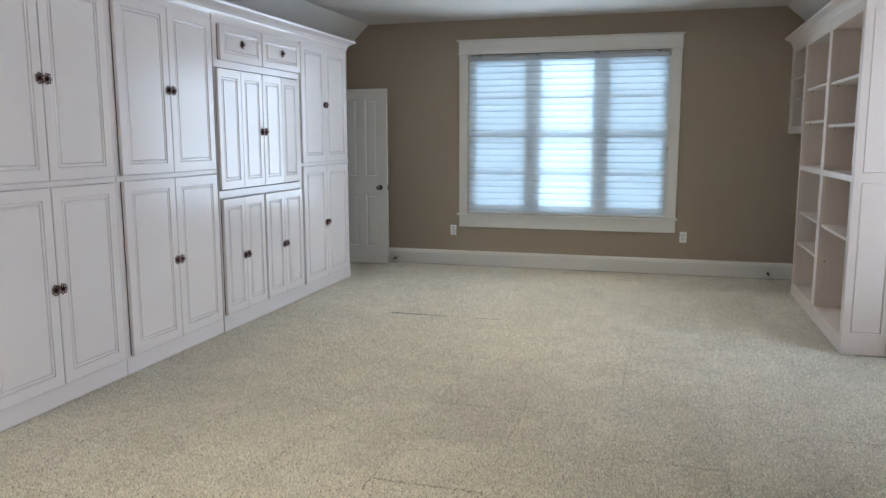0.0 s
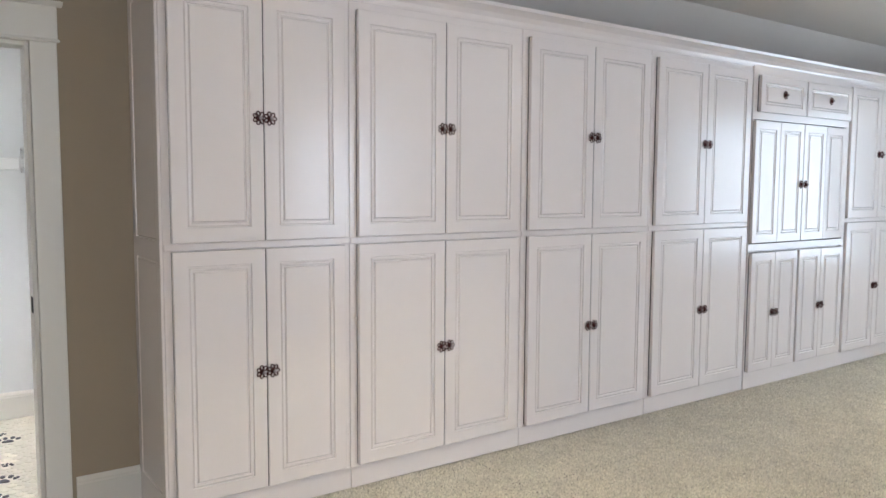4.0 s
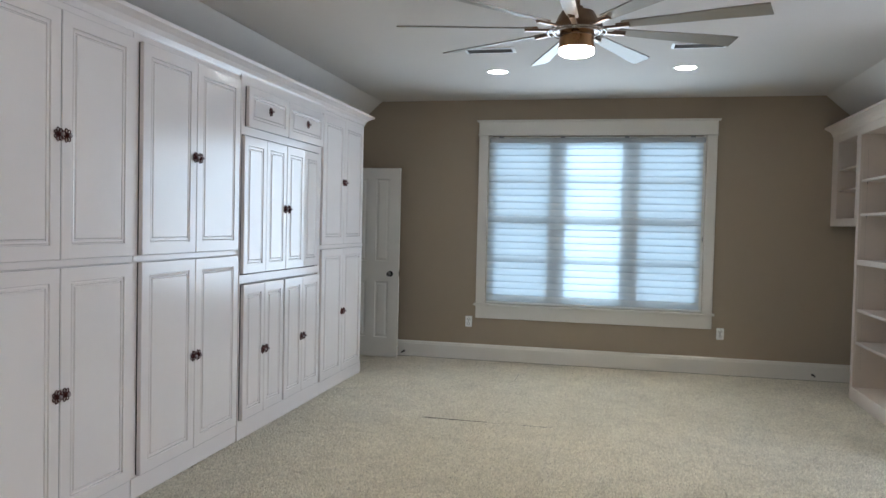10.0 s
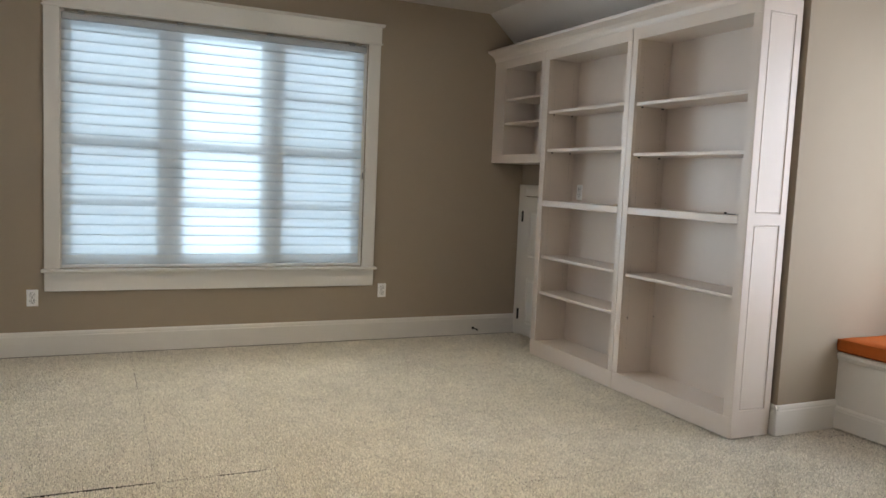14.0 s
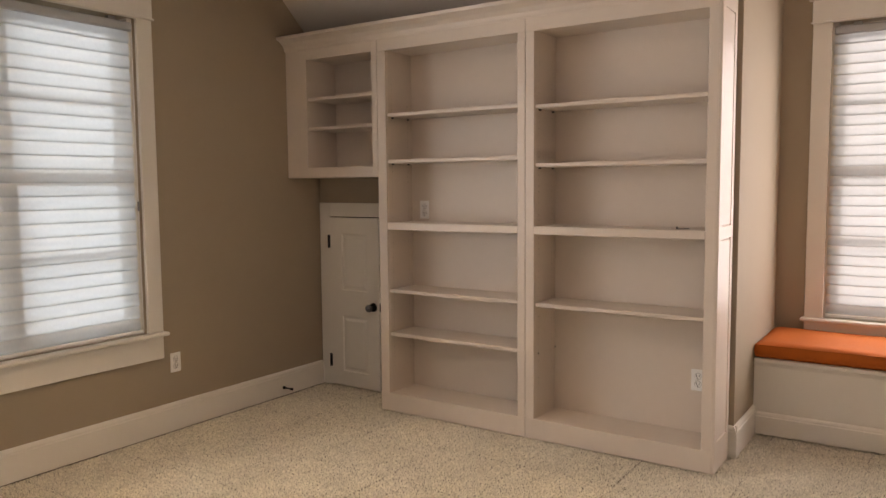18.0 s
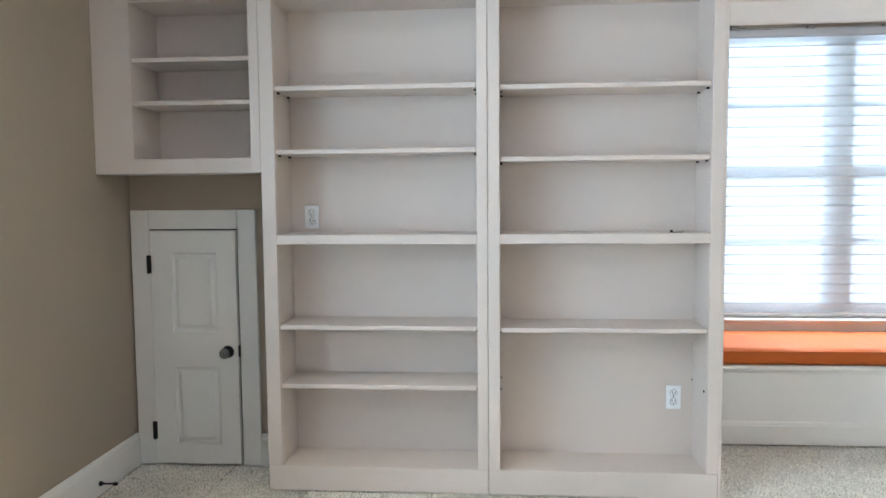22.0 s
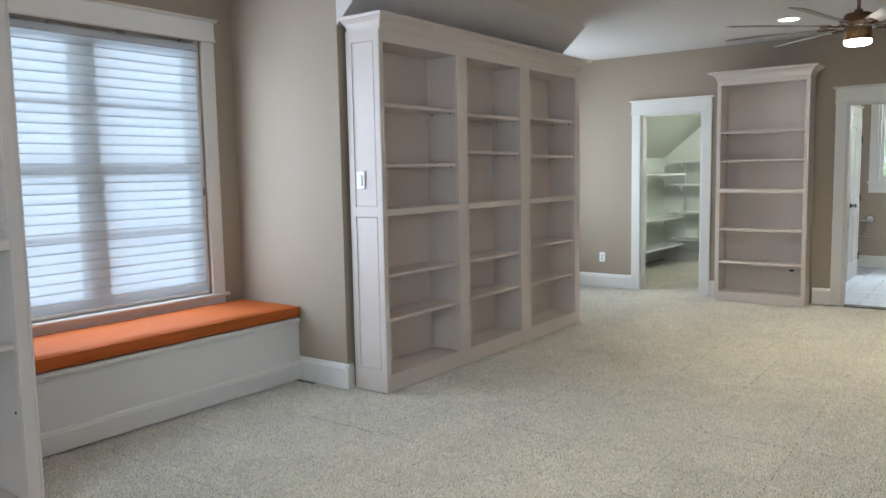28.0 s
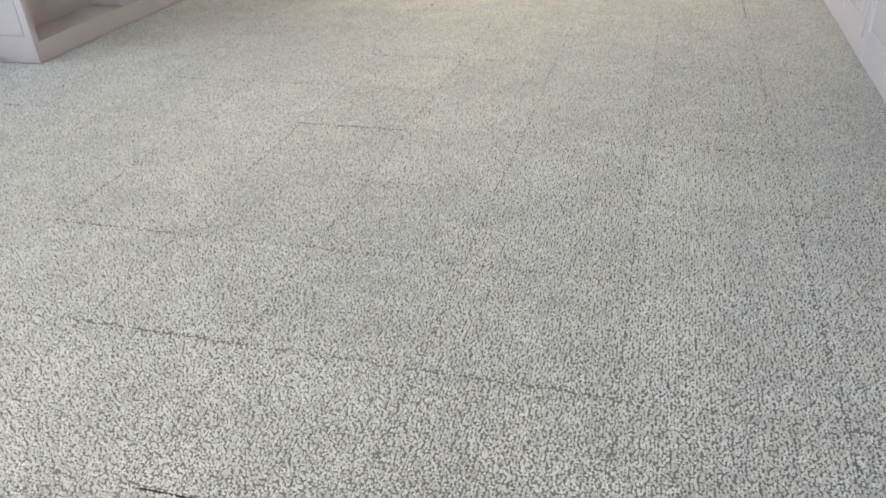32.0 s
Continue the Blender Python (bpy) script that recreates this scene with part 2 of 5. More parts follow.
def glass_material(name, rough=0.0):
    mat = bpy.data.materials.new(name)
    mat.use_nodes = True
    b = mat.node_tree.nodes["Principled BSDF"]
    b.inputs["Transmission Weight"].default_value = 1
    b.inputs["Roughness"].default_value, b.inputs["IOR"].default_value = rough, 1.45
    return mat


GLASS = glass_material("clear_glass")
KNOB_GLASS = material("dark_knob_glass", (0.30, 0.29, 0.28), 0.08, spec=0.9, var=0.5, scale=120)
CRYSTAL = material("cut_crystal", (0.62, 0.52, 0.52), 0.08, spec=0.9, var=0.25, scale=90)


def fabric_material():
    """Sheer woven shade cloth: some light straight through, most of it scattered. The fall of light down each vane,
    dimmer towards its lower hem, is painted into the colour.
    """
    mat = bpy.data.materials.new("sheer_shade_cloth")
    mat.use_nodes = True
    nt = mat.node_tree
    out = nt.nodes["Material Output"]
    nt.nodes.remove(nt.nodes["Principled BSDF"])
    tr = nt.nodes.new("ShaderNodeBsdfTranslucent")
    di = nt.nodes.new("ShaderNodeBsdfDiffuse")
    tp = nt.nodes.new("ShaderNodeBsdfTransparent")
    tc = nt.nodes.new("ShaderNodeTexCoord")
    no = nt.nodes.new("ShaderNodeTexNoise")
    no.inputs["Scale"].default_value = 60
    nt.links.new(tc.outputs["Object"], no.inputs["Vector"])
    mx = nt.nodes.new("ShaderNodeMix")
    mx.data_type = "RGBA"
    mx.inputs["A"].default_value, mx.inputs["B"].default_value = (0.82, 0.84, 0.86, 1), (0.92, 0.93, 0.94, 1)
    nt.links.new(no.outputs["Fac"], mx.inputs["Factor"])
    nt.links.new(mx.outputs["Result"], di.inputs["Color"])
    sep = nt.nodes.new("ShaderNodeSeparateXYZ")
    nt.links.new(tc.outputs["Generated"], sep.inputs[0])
    # painted fall of light over one vane, bottom to top
    fade_ramp = nt.nodes.new("ShaderNodeValToRGB")
    we = fade_ramp.color_ramp.elements
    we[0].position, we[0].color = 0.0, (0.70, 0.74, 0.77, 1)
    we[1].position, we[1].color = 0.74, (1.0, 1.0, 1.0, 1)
    w2 = fade_ramp.color_ramp.elements.new(0.12)
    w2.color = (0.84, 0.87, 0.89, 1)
    w3 = fade_ramp.color_ramp.elements.new(0.5)
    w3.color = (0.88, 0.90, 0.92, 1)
    nt.links.new(sep.outputs[2], fade_ramp.inputs[0])
    faded = nt.nodes.new("ShaderNodeMix")
    faded.data_type, faded.blend_type = "RGBA", "MULTIPLY"
    faded.inputs["Factor"].default_value = 1
    nt.links.new(mx.outputs["Result"], faded.inputs["A"])
    nt.links.new(fade_ramp.outputs[0], faded.inputs["B"])
    nt.links.new(faded.outputs["Result"], tr.inputs["Color"])
    m1 = nt.nodes.new("ShaderNodeMixShader")
    m1.inputs[0].default_value = 0.15
    nt.links.new(tr.outputs[0], m1.inputs[1])
    nt.links.new(di.outputs[0], m1.inputs[2])
    m2 = nt.nodes.new("ShaderNodeMixShader")
    m2.inputs[0].default_value = 0.16
    nt.links.new(m1.outputs[0], m2.inputs[1])
    nt.links.new(tp.outputs[0], m2.inputs[2])
    nt.links.new(m2.outputs[0], out.inputs[0])
    return mat


CLOTH = fabric_material()
HEADRAIL = material("grey_headrail", (0.45, 0.47, 0.49), 0.5, var=0.03, scale=6)
HEM = material("shade_hem", (0.72, 0.76, 0.80), 0.9, spec=0.1, var=0.05, scale=20)


def screen_material():
    mat = bpy.data.materials.new("insect_screen_mesh")
    mat.use_nodes = True
    nt = mat.node_tree
    out = nt.nodes["Material Output"]
    nt.nodes.remove(nt.nodes["Principled BSDF"])
    di = nt.nodes.new("ShaderNodeBsdfDiffuse")
    di.inputs[0].default_value = (0.06, 0.07, 0.09, 1)
    tp = nt.nodes.new("ShaderNodeBsdfTransparent")
    m = nt.nodes.new("ShaderNodeMixShader")
    m.inputs[0].default_value = 0.25
    nt.links.new(tp.outputs[0], m.inputs[1])
    nt.links.new(di.outputs[0], m.inputs[2])
    nt.links.new(m.outputs[0], out.inputs[0])
    return mat


SCREEN = screen_material()


def backdrop_material(name, dark, middle, light, scale, strength):
    """Leafy trees and bright sky, far beyond the glass."""
    mat = bpy.data.materials.new(name)
    mat.use_nodes = True
    nt = mat.node_tree
    out = nt.nodes["Material Output"]
    nt.nodes.remove(nt.nodes["Principled BSDF"])
    tc = nt.nodes.new("ShaderNodeTexCoord")
    n1 = nt.nodes.new("ShaderNodeTexNoise")
    n1.inputs["Scale"].default_value, n1.inputs["Detail"].default_value = scale, 8
    nt.links.new(tc.outputs["Object"], n1.inputs["Vector"])
    cr = nt.nodes.new("ShaderNodeValToRGB")
    e = cr.color_ramp.elements
    e[0].position, e[0].color = 0.38, (*dark, 1)
    e[1].position, e[1].color = 0.62, (*light, 1)
    mid = cr.color_ramp.elements.new(0.5)
    mid.color = (*middle, 1)
    nt.links.new(n1.outputs["Fac"], cr.inputs[0])
    em = nt.nodes.new("ShaderNodeEmission")
    em.inputs[1].default_value = strength
    nt.links.new(cr.outputs[0], em.inputs[0])
    nt.links.new(em.outputs[0], out.inputs[0])
    return mat


LEAVES = backdrop_material("leafy_distance", (0.30, 0.50, 0.24), (0.52, 0.72, 0.44), (0.85, 0.95, 1.0), 1.3, 1.05)
HAZE = backdrop_material("hazy_distance", (0.60, 0.80, 0.86), (0.68, 0.87, 0.97), (0.74, 0.90, 1.0), 1.1, 1.25)
HAZE_EAST = backdrop_material("hazy_distance_east", (0.76, 0.86, 0.88), (0.84, 0.93, 0.98), (0.90, 0.96, 1.0), 1.1, 0.68)

# ---- building helpers ----


def mesh_object(name, bm, mat, parent=None, smooth=False):
    me = bpy.data.meshes.new(name)
    bmesh.ops.recalc_face_normals(bm, faces=bm.faces)
    bm.to_mesh(me)
    bm.free()
    me.materials.append(mat)
    if smooth:
        me.polygons.foreach_set("use_smooth", [True] * len(me.polygons))
    ob = new(name, me)
    if parent:
        ob.parent = parent
    return ob


def part(name, bm, mat, parent, label="", smooth=False):
    ob = mesh_object(name, bm, mat, parent, smooth)
    return tagged(ob, label) if label else ob


def thing(name, m, label, category, group=""):
    ob = new(name)
    ob.matrix_world = m
    ob.empty_display_size = 0.1
    return tagged(ob, label, category, group)


def box_into(bm, x0, y0, z0, x1, y1, z1, bevel=0.0):
    made = bmesh.ops.create_cube(bm, size=1, matrix=Matrix.Translation(((x0 + x1) / 2, (y0 + y1) / 2, (z0 + z1) / 2)) @ Matrix.Diagonal((abs(x1 - x0), abs(y1 - y0), abs(z1 - z0), 1)))
    if bevel:
        edges = {e for v in made["verts"] for e in v.link_edges}
        bmesh.ops.bevel(bm, geom=list(edges), offset=bevel, segments=1, affect="EDGES")
    return bm


def box(x0, y0, z0, x1, y1, z1, bevel=0.002):
    return box_into(bmesh.new(), x0, y0, z0, x1, y1, z1, bevel)


def boxes(rows, bevel=0.0):
    bm = bmesh.new()
    for r in rows:
        box_into(bm, *r, bevel)
    return bm


def structure(name, bm, mat, label="", category=""):
    return tagged(mesh_object(name, bm, mat), label, category, kind="structure")


def profile(points, length):
    """A moulding: points (y, z) of its section, run along x from 0 to length."""
    bm = bmesh.new()
    a = [bm.verts.new((0, y, z)) for y, z in points]
    b = [bm.verts.new((length, y, z)) for y, z in points]
    for i in range(len(points)):
        j = (i + 1) % len(points)
        bm.faces.new((a[i], a[j], b[j], b[i]))
    bm.faces.new(a)
    bm.faces.new(b[::-1])
    return bm


def board(w, h, t, xs, zs, panels, rings):
    """A panelled board, front at y=-t: xs and zs split the face; the cells in panels sink and rise along rings of (inset, depth)."""
    bm = bmesh.new()
    xs, zs = [0, *xs, w], [0, *zs, h]
    e = 0.003

    def v(x, y, z):
        return bm.verts.new((x, y, z))

    grid = {}
    for i, x in enumerate(xs):
        for k, z in enumerate(zs):
            gx = min(max(x, e), w - e)
            gz = min(max(z, e), h - e)
            grid[i, k] = v(gx, -t, gz)
    for i in range(len(xs) - 1):
        for k in range(len(zs) - 1):
            q = [grid[i, k], grid[i + 1, k], grid[i + 1, k + 1], grid[i, k + 1]]
            if (i, k) in panels:
                x0, x1, z0, z1 = xs[i], xs[i + 1], zs[k], zs[k + 1]
                for ins, dep in rings:
                    n = [v(x0 + ins, -t + dep, z0 + ins), v(x1 - ins, -t + dep, z0 + ins), v(x1 - ins, -t + dep, z1 - ins), v(x0 + ins, -t + dep, z1 - ins)]
                    for s in range(4):
                        bm.faces.new((q[s], q[(s + 1) % 4], n[(s + 1) % 4], n[s]))
                    q = n
            bm.faces.new(q)
    lim_i, lim_k = len(xs) - 1, len(zs) - 1
    loop = [grid[i, 0] for i in range(lim_i)] + [grid[lim_i, k] for k in range(lim_k)] + [grid[i, lim_k] for i in range(lim_i, 0, -1)] + [grid[0, k] for k in range(lim_k, 0, -1)]
    side = [v(0 if p.co.x < 2 * e else (w if p.co.x > w - 2 * e else p.co.x), -t + e, 0 if p.co.z < 2 * e else (h if p.co.z > h - 2 * e else p.co.z)) for p in loop]
    back = [v(p.co.x, 0, p.co.z) for p in side]
    n = len(loop)
    for s in range(n):
        r = (s + 1) % n
        bm.faces.new((loop[s], side[s], side[r], loop[r]))
        bm.faces.new((side[s], back[s], back[r], side[r]))
    bm.faces.new(back)
    return bm


RAISED = [(0.0015, 0.0075), (0.0050, 0.0075), (0.010, 0.002), (0.019, 0.003), (0.0205, 0.0095), (0.0240, 0.0095), (0.029, 0.001)]
DOOR_RINGS = [(0.006, 0.009), (0.018, 0.009), (0.034, 0.003)]


def cabinet_leaf(w, h, s=0.062):
    return board(w, h, 0.022, [s, w - s], [s, h - s], {(1, 1)}, RAISED)


def knob_meshes():
    """A wrought flower: loops of dark wire round a cut crystal."""
    bm = bmesh.new()
    n, wire, rings = 112, 0.0028, []
    for i in range(n):
        u = i * math.tau / n
        px = 0.0180 * math.cos(u) + 0.0115 * math.cos(6 * u)
        pz = 0.0180 * math.sin(u) - 0.0115 * math.sin(6 * u)
        tx = -0.0180 * math.sin(u) - 0.069 * math.sin(6 * u)
        tz = 0.0180 * math.cos(u) - 0.069 * math.cos(6 * u)
        ln = math.hypot(tx, tz)
        nx_, nz_ = -tz / ln, tx / ln
        rings.append([bm.verts.new((px + nx_ * wire * math.cos(q), -0.006 - wire * math.sin(q), pz + nz_ * wire * math.cos(q))) for q in [j * math.tau / 4 for j in range(4)]])
    for i in range(n):
        for j in range(4):
            bm.faces.new((rings[i][j], rings[(i + 1) % n][j], rings[(i + 1) % n][(j + 1) % 4], rings[i][(j + 1) % 4]))
    bmesh.ops.create_cone(bm, cap_ends=True, segments=12, radius1=0.013, radius2=0.009, depth=0.02, matrix=pose(0, -0.010, 0, 90, 0, 0))
    iron = bpy.data.meshes.new("knob")
    bmesh.ops.recalc_face_normals(bm, faces=bm.faces)
    bm.to_mesh(iron)
    iron.materials.append(IRON)
    bm = bmesh.new()
    bmesh.ops.create_icosphere(bm, subdivisions=2, radius=0.0090, matrix=Matrix.Translation((0, -0.026, 0)) @ Matrix.Diagonal((1, 0.75, 1, 1)))
    cry = bpy.data.meshes.new("crystal")
    bm.to_mesh(cry)
    cry.materials.append(CRYSTAL)
    return iron, cry


KNOB, CRYSTAL_MESH = knob_meshes()


def leaf(parent, name, x, z, w, h, knob=None, bm=None, label=""):
    d = part(name, bm or cabinet_leaf(w, h), CABINET, parent, label)
    d.location = (x, -0.008, z)
    if knob:
        k = tagged(new("knob", KNOB), "dark flower-shaped wrought knob with a crystal centre")
        k.parent, k.location = d, (knob[0], -0.022, knob[1])
        c = new("crystal", CRYSTAL_MESH)
        c.parent, c.location = d, (knob[0], -0.022, knob[1])
    return d


CEIL = 2.75

# ---- the large structure ----


def wall(name, axis, at, thick, lo, hi, top, holes, mat, label):
    """A wall along x (axis 'x', face at y=at) or along y, with openings (lo, hi, bottom, top) right through it."""
    rows = []
    cuts = sorted(holes)
    u = lo
    for h0, h1, z0, z1 in cuts:
        rows.append((u, h0, 0, top))
        if z0 > 0:
            rows.append((h0, h1, 0, z0))
        rows.append((h0, h1, z1, top))
        u = h1
    rows.append((u, hi, 0, top))
    bm = bmesh.new()
    for a, b, z0, z1 in rows:
        if axis == "x":
            box_into(bm, a, at, z0, b, at + thick, z1)
        else:
            box_into(bm, at, a, z0, at + thick, b, z1)
    return structure(name, bm, mat, label, "wall")


TOP = CEIL + 0.12
wall("wall_north", "x", 8.56, 0.16, -3.57, 1.80, TOP, [(-1.985, 0.205, 0.605, 2.375)], WALL, "beige painted wall round the wide shaded window")
wall("wall_west", "y", -3.45, -0.12, -2.62, 8.56, TOP, [(-0.16, 0.535, 0, 2.08), (7.70, 8.33, 0, 2.045)], WALL, "beige painted wall with two door openings")
wall("wall_east_1", "y", 1.67, 0.13, 5.80, 8.56, TOP, [(7.995, 8.452, 0, 1.225)], WALL, "beige painted wall behind the bookcases")
wall("wall_east_2", "y", 1.67, 0.13, 0.66, 3.38, TOP, [], WALL, "beige painted wall behind the bookcase")
wall("wall_nook_north", "x", 5.66, 0.14, 1.67, 2.725, TOP, [], WALL, "beige painted return wall of the window nook")
wall("wall_nook_south", "x", 3.51, -0.13, 1.67, 2.725, TOP, [], WALL, "beige painted return wall of the window nook")
wall("wall_nook_window", "y", 2.725, 0.16, 3.38, 5.80, TOP, [(3.79, 5.385, 0.605, 2.385)], WALL, "beige painted wall round the nook window")
wall("wall_alcove_north", "x", 0.66, -0.13, 1.80, 2.725, TOP, [], WALL, "beige painted return wall of the alcove")
wall("wall_alcove_window", "y", 2.725, 0.16, -1.60, 0.66, TOP, [(-1.05, 0.25, 0.605, 2.385)], WALL, "beige painted wall round the alcove window")
wall("wall_south", "x", -1.47, -0.13, -2.165, 2.725, TOP, [(-1.205, -0.545, 0, 2.055), (0.90, 1.615, 0, 2.062)], WALL, "beige painted wall with two door openings")
wall("wall_recess_side", "y", -2.165, 0.12, -2.50, -1.60, TOP, [], WALL, "beige painted return wall of the recess")
wall("wall_recess_back", "x", -2.50, -0.12, -3.45, -2.045, TOP, [], WALL, "beige painted wall at the back of the recess")

# ceilings, flat and sloped
structure("ceiling", boxes([(-3.57, -2.62, CEIL, 2.885, 8.72, CEIL + 0.1)]), CEILING, "pale painted flat ceiling", "ceiling")


def slope(name, x_in, x_out, drop, y0, y1):
    bm = bmesh.new()
    pts = [(x_in, CEIL), (x_out, CEIL - drop), (x_out, CEIL + 0.0)]
    a = [bm.verts.new((x, y0, z)) for x, z in pts]
    b = [bm.verts.new((x, y1, z)) for x, z in pts]
    for i in range(3):
        j = (i + 1) % 3
        bm.faces.new((a[i], a[j], b[j], b[i]))
    bm.faces.new(a)
    bm.faces.new(b[::-1])
    return structure(name, bm, CEILING, "sloped part of the pale painted ceiling", "ceiling")


slope("ceiling_slope_west", -3.168, -3.449, 0.255, -2.499, 8.559)
slope("ceiling_slope_north_east", 1.278, 1.669, 0.35, 5.66, 8.559)
slope("ceiling_slope_south_east", 1.278, 1.669, 0.35, 0.66, 3.51)

# floor under the carpet tiles
structure("floor", boxes([(-3.57, -1.60, -0.20, 2.885, 8.72, -0.012), (-3.57, -2.62, -0.20, -2.045, -1.60, -0.012), (0.5, -4.8, -0.20, 2.9, -1.60, -0.012)]), BACKING, "dark subfloor under the cream carpet tiles", "floor")

# baseboards: a tall board with a moulded cap
BASE = [(0, 0), (-0.018, 0), (-0.018, 0.135), (-0.014, 0.142), (-0.014, 0.150), (-0.010, 0.160), (-0.004, 0.168), (0, 0.168)]


def baseboard(x, y, rz, length, name="baseboard"):
    ob = structure(name, profile(BASE, length), TRIM, "tall white baseboard with a moulded cap", "baseboard")
    ob.matrix_world = pose(x, y, 0, 0, 0, rz)
    return ob


baseboard(-3.45, 8.56, 0, 5.10)            # north
baseboard(1.67, 8.557, -90, 0.02)
baseboard(1.67, 7.90, -90, 0.13)           # beside the small door
baseboard(-3.45, 0.66, 90, 0.29)           # west, beside the door
baseboard(-3.45, -2.50, 90, 2.20)
baseboard(1.648, 5.66, 0, 0.50)            # nook returns
baseboard(2.15, 3.51, 180, 0.502)
baseboard(1.67, 5.71, -90, 0.07)
baseboard(1.67, 3.53, -90, 0.07)
baseboard(2.70, -1.47, 180, 0.98)          # south
baseboard(0.795, -1.47, 180, 0.09)
baseboard(-0.27, -1.47, 180, 0.17)
baseboard(-1.32, -1.47, 180, 0.864)
baseboard(-2.165, -1.452, -90, 1.03)
baseboard(-2.165, -2.50, 180, 1.285)


def casing(name, m, w, h, label, z0=0.0, side=0.105, head=0.16, sill=False, board_z=0.0):
    """Door or window trim round an opening w wide whose head is at h: flat sides, a deep head board and a cap."""
    c = tagged(new(name), label, "window frame" if sill else "door frame", kind="structure")
    c.matrix_world = m
    base = z0
    for x in (-side, w):
        part("side_casing", box(x, -0.022, base, x + side, 0, h, 0.003), TRIM, c)
    part("head_casing", box(-side - 0.004, -0.026, h, w + side + 0.004, 0, h + head - 0.018, 0.003), TRIM, c)
    part("fillet", box(-side - 0.012, -0.034, h, w + side + 0.012, -0.0265, h + 0.014, 0.004), TRIM, c)
    part("cap", profile([(0, 0), (-0.030, 0), (-0.046, 0.012), (-0.050, 0.018), (0, 0.018)], w + 2 * side + 0.05), TRIM, c).location = (-side - 0.025, 0, h + head - 0.018)
    if sill:
        part("stool", box(-side - 0.02, -0.055, base - 0.022, w + side + 0.02, 0.02, base, 0.005), TRIM, c)
        part("apron", box(-side, -0.020, base - board_z, w + side, 0, base - 0.022, 0.003), TRIM, c)
    return c


def jambs(name, axis, at, thick, lo, hi, head):
    """Painted boards lining a door opening."""
    rows = [(lo - 0.001, lo + 0.018, 0, head), (hi - 0.018, hi + 0.001, 0, head), (lo + 0.018, hi - 0.018, head - 0.018, head)]
    bm = bmesh.new()
    for a, b, z0, z1 in rows:
        if axis == "x":
            box_into(bm, a, at, z0, b, at + thick, z1, 0.002)
        else:
            box_into(bm, at, a, z0, at + thick, b, z1, 0.002)
    return structure(name, bm, TRIM, "white painted door jamb", "door jamb")


casing("door_casing_west", pose(-3.45, -0.16, 0, 0, 0, 90), 0.695, 2.08, "white flat door casing with a deep head board", head=0.17)
jambs("door_jamb_west", "y", -3.452, -0.117, -0.16, 0.535, 2.08)
casing("door_casing_closet", pose(1.615, -1.47, 0, 0, 0, 180), 0.715, 2.062, "white flat door casing with a deep head board", head=0.17)
jambs("door_jamb_closet", "x", -1.472, -0.127, 0.90, 1.615, 2.062)
casing("door_casing_bath", pose(-0.545, -1.47, 0, 0, 0, 180), 0.66, 2.055, "white flat door casing with a deep head board", head=0.165)
jambs("door_jamb_bath", "x", -1.472, -0.127, -1.205, -0.545, 2.055)
casing("window_casing_north", pose(-1.985, 8.56, 0, 0, 0, 0), 2.19, 2.375, "white flat window casing with sill and apron", 0.605, 0.098, 0.16, True, 0.157)
casing("window_casing_nook", pose(2.725, 5.385, 0, 0, 0, -90), 1.595, 2.385, "white flat window casing with sill and apron", 0.605, 0.105, 0.155, True, 0.15)

# ---- windows ----


def window(name, m, w, h, units, screens, label, post=0.10):
    """Double-hung sashes side by side in a white frame, glass in them, insect screens outside some."""
    win = tagged(new(name), label, "window", kind="structure")
    win.matrix_world = m
    f = part("window_frame", boxes([(0, 0.02, 0, 0.03, 0.155, h), (w - 0.03, 0.02, 0, w, 0.155, h), (0.03, 0.02, 0, w - 0.03, 0.155, 0.03), (0.03, 0.10, h - 0.03, w - 0.03, 0.155, h)]), TRIM, win)
    uw = (w - 0.06 - post * (units - 1)) / units
    for u in range(units):
        x0 = 0.03 + u * (uw + post)
        if u:
            part("mullion", box(x0 - post, 0.095, 0.03, x0, 0.155, h - 0.03, 0.002), TRIM, win)
        half = h * 0.5
        for z0, z1, y in ((0.03, half + 0.02, 0.088), (half - 0.02, h - 0.03, 0.116)):
            s = part("sash", boxes([(x0, y, z0, x0 + 0.038, y + 0.024, z1), (x0 + uw - 0.038, y, z0, x0 + uw, y + 0.024, z1), (x0 + 0.038, y, z0, x0 + uw - 0.038, y + 0.024, z0 + 0.055), (x0 + 0.038, y, z1 - 0.055, x0 + uw - 0.038, y + 0.024, z1),
                                    (x0 + 0.038, y + 0.006, (z0 + z1) / 2 - 0.016, x0 + uw - 0.038, y + 0.018, (z0 + z1) / 2 + 0.016)]), TRIM, win)
            g = part("pane", box(x0 + 0.038, y + 0.010, z0 + 0.055, x0 + uw - 0.038, y + 0.014, z1 - 0.055, 0), GLASS, s)
            g.visible_shadow = False
        if u in screens:
            part("insect_screen", box(x0, 0.158, 0.03, x0 + uw, 0.159, h - 0.03, 0), SCREEN, win)
    return win


window("window_1", pose(-1.985, 8.56, 0.605), 2.19, 1.77, 3, (0, 2), "wide white window of three double-hung units behind a sheer shade")
window("window_2", pose(2.725, 5.385, 0.605, 0, 0, -90), 1.595, 1.78, 2, (), "white window of two double-hung units behind a sheer shade", 0.10)
window("window_3", pose(2.725, 0.25, 0.605, 0, 0, -90), 1.30, 1.78, 2, (), "white double-hung window of the alcove")


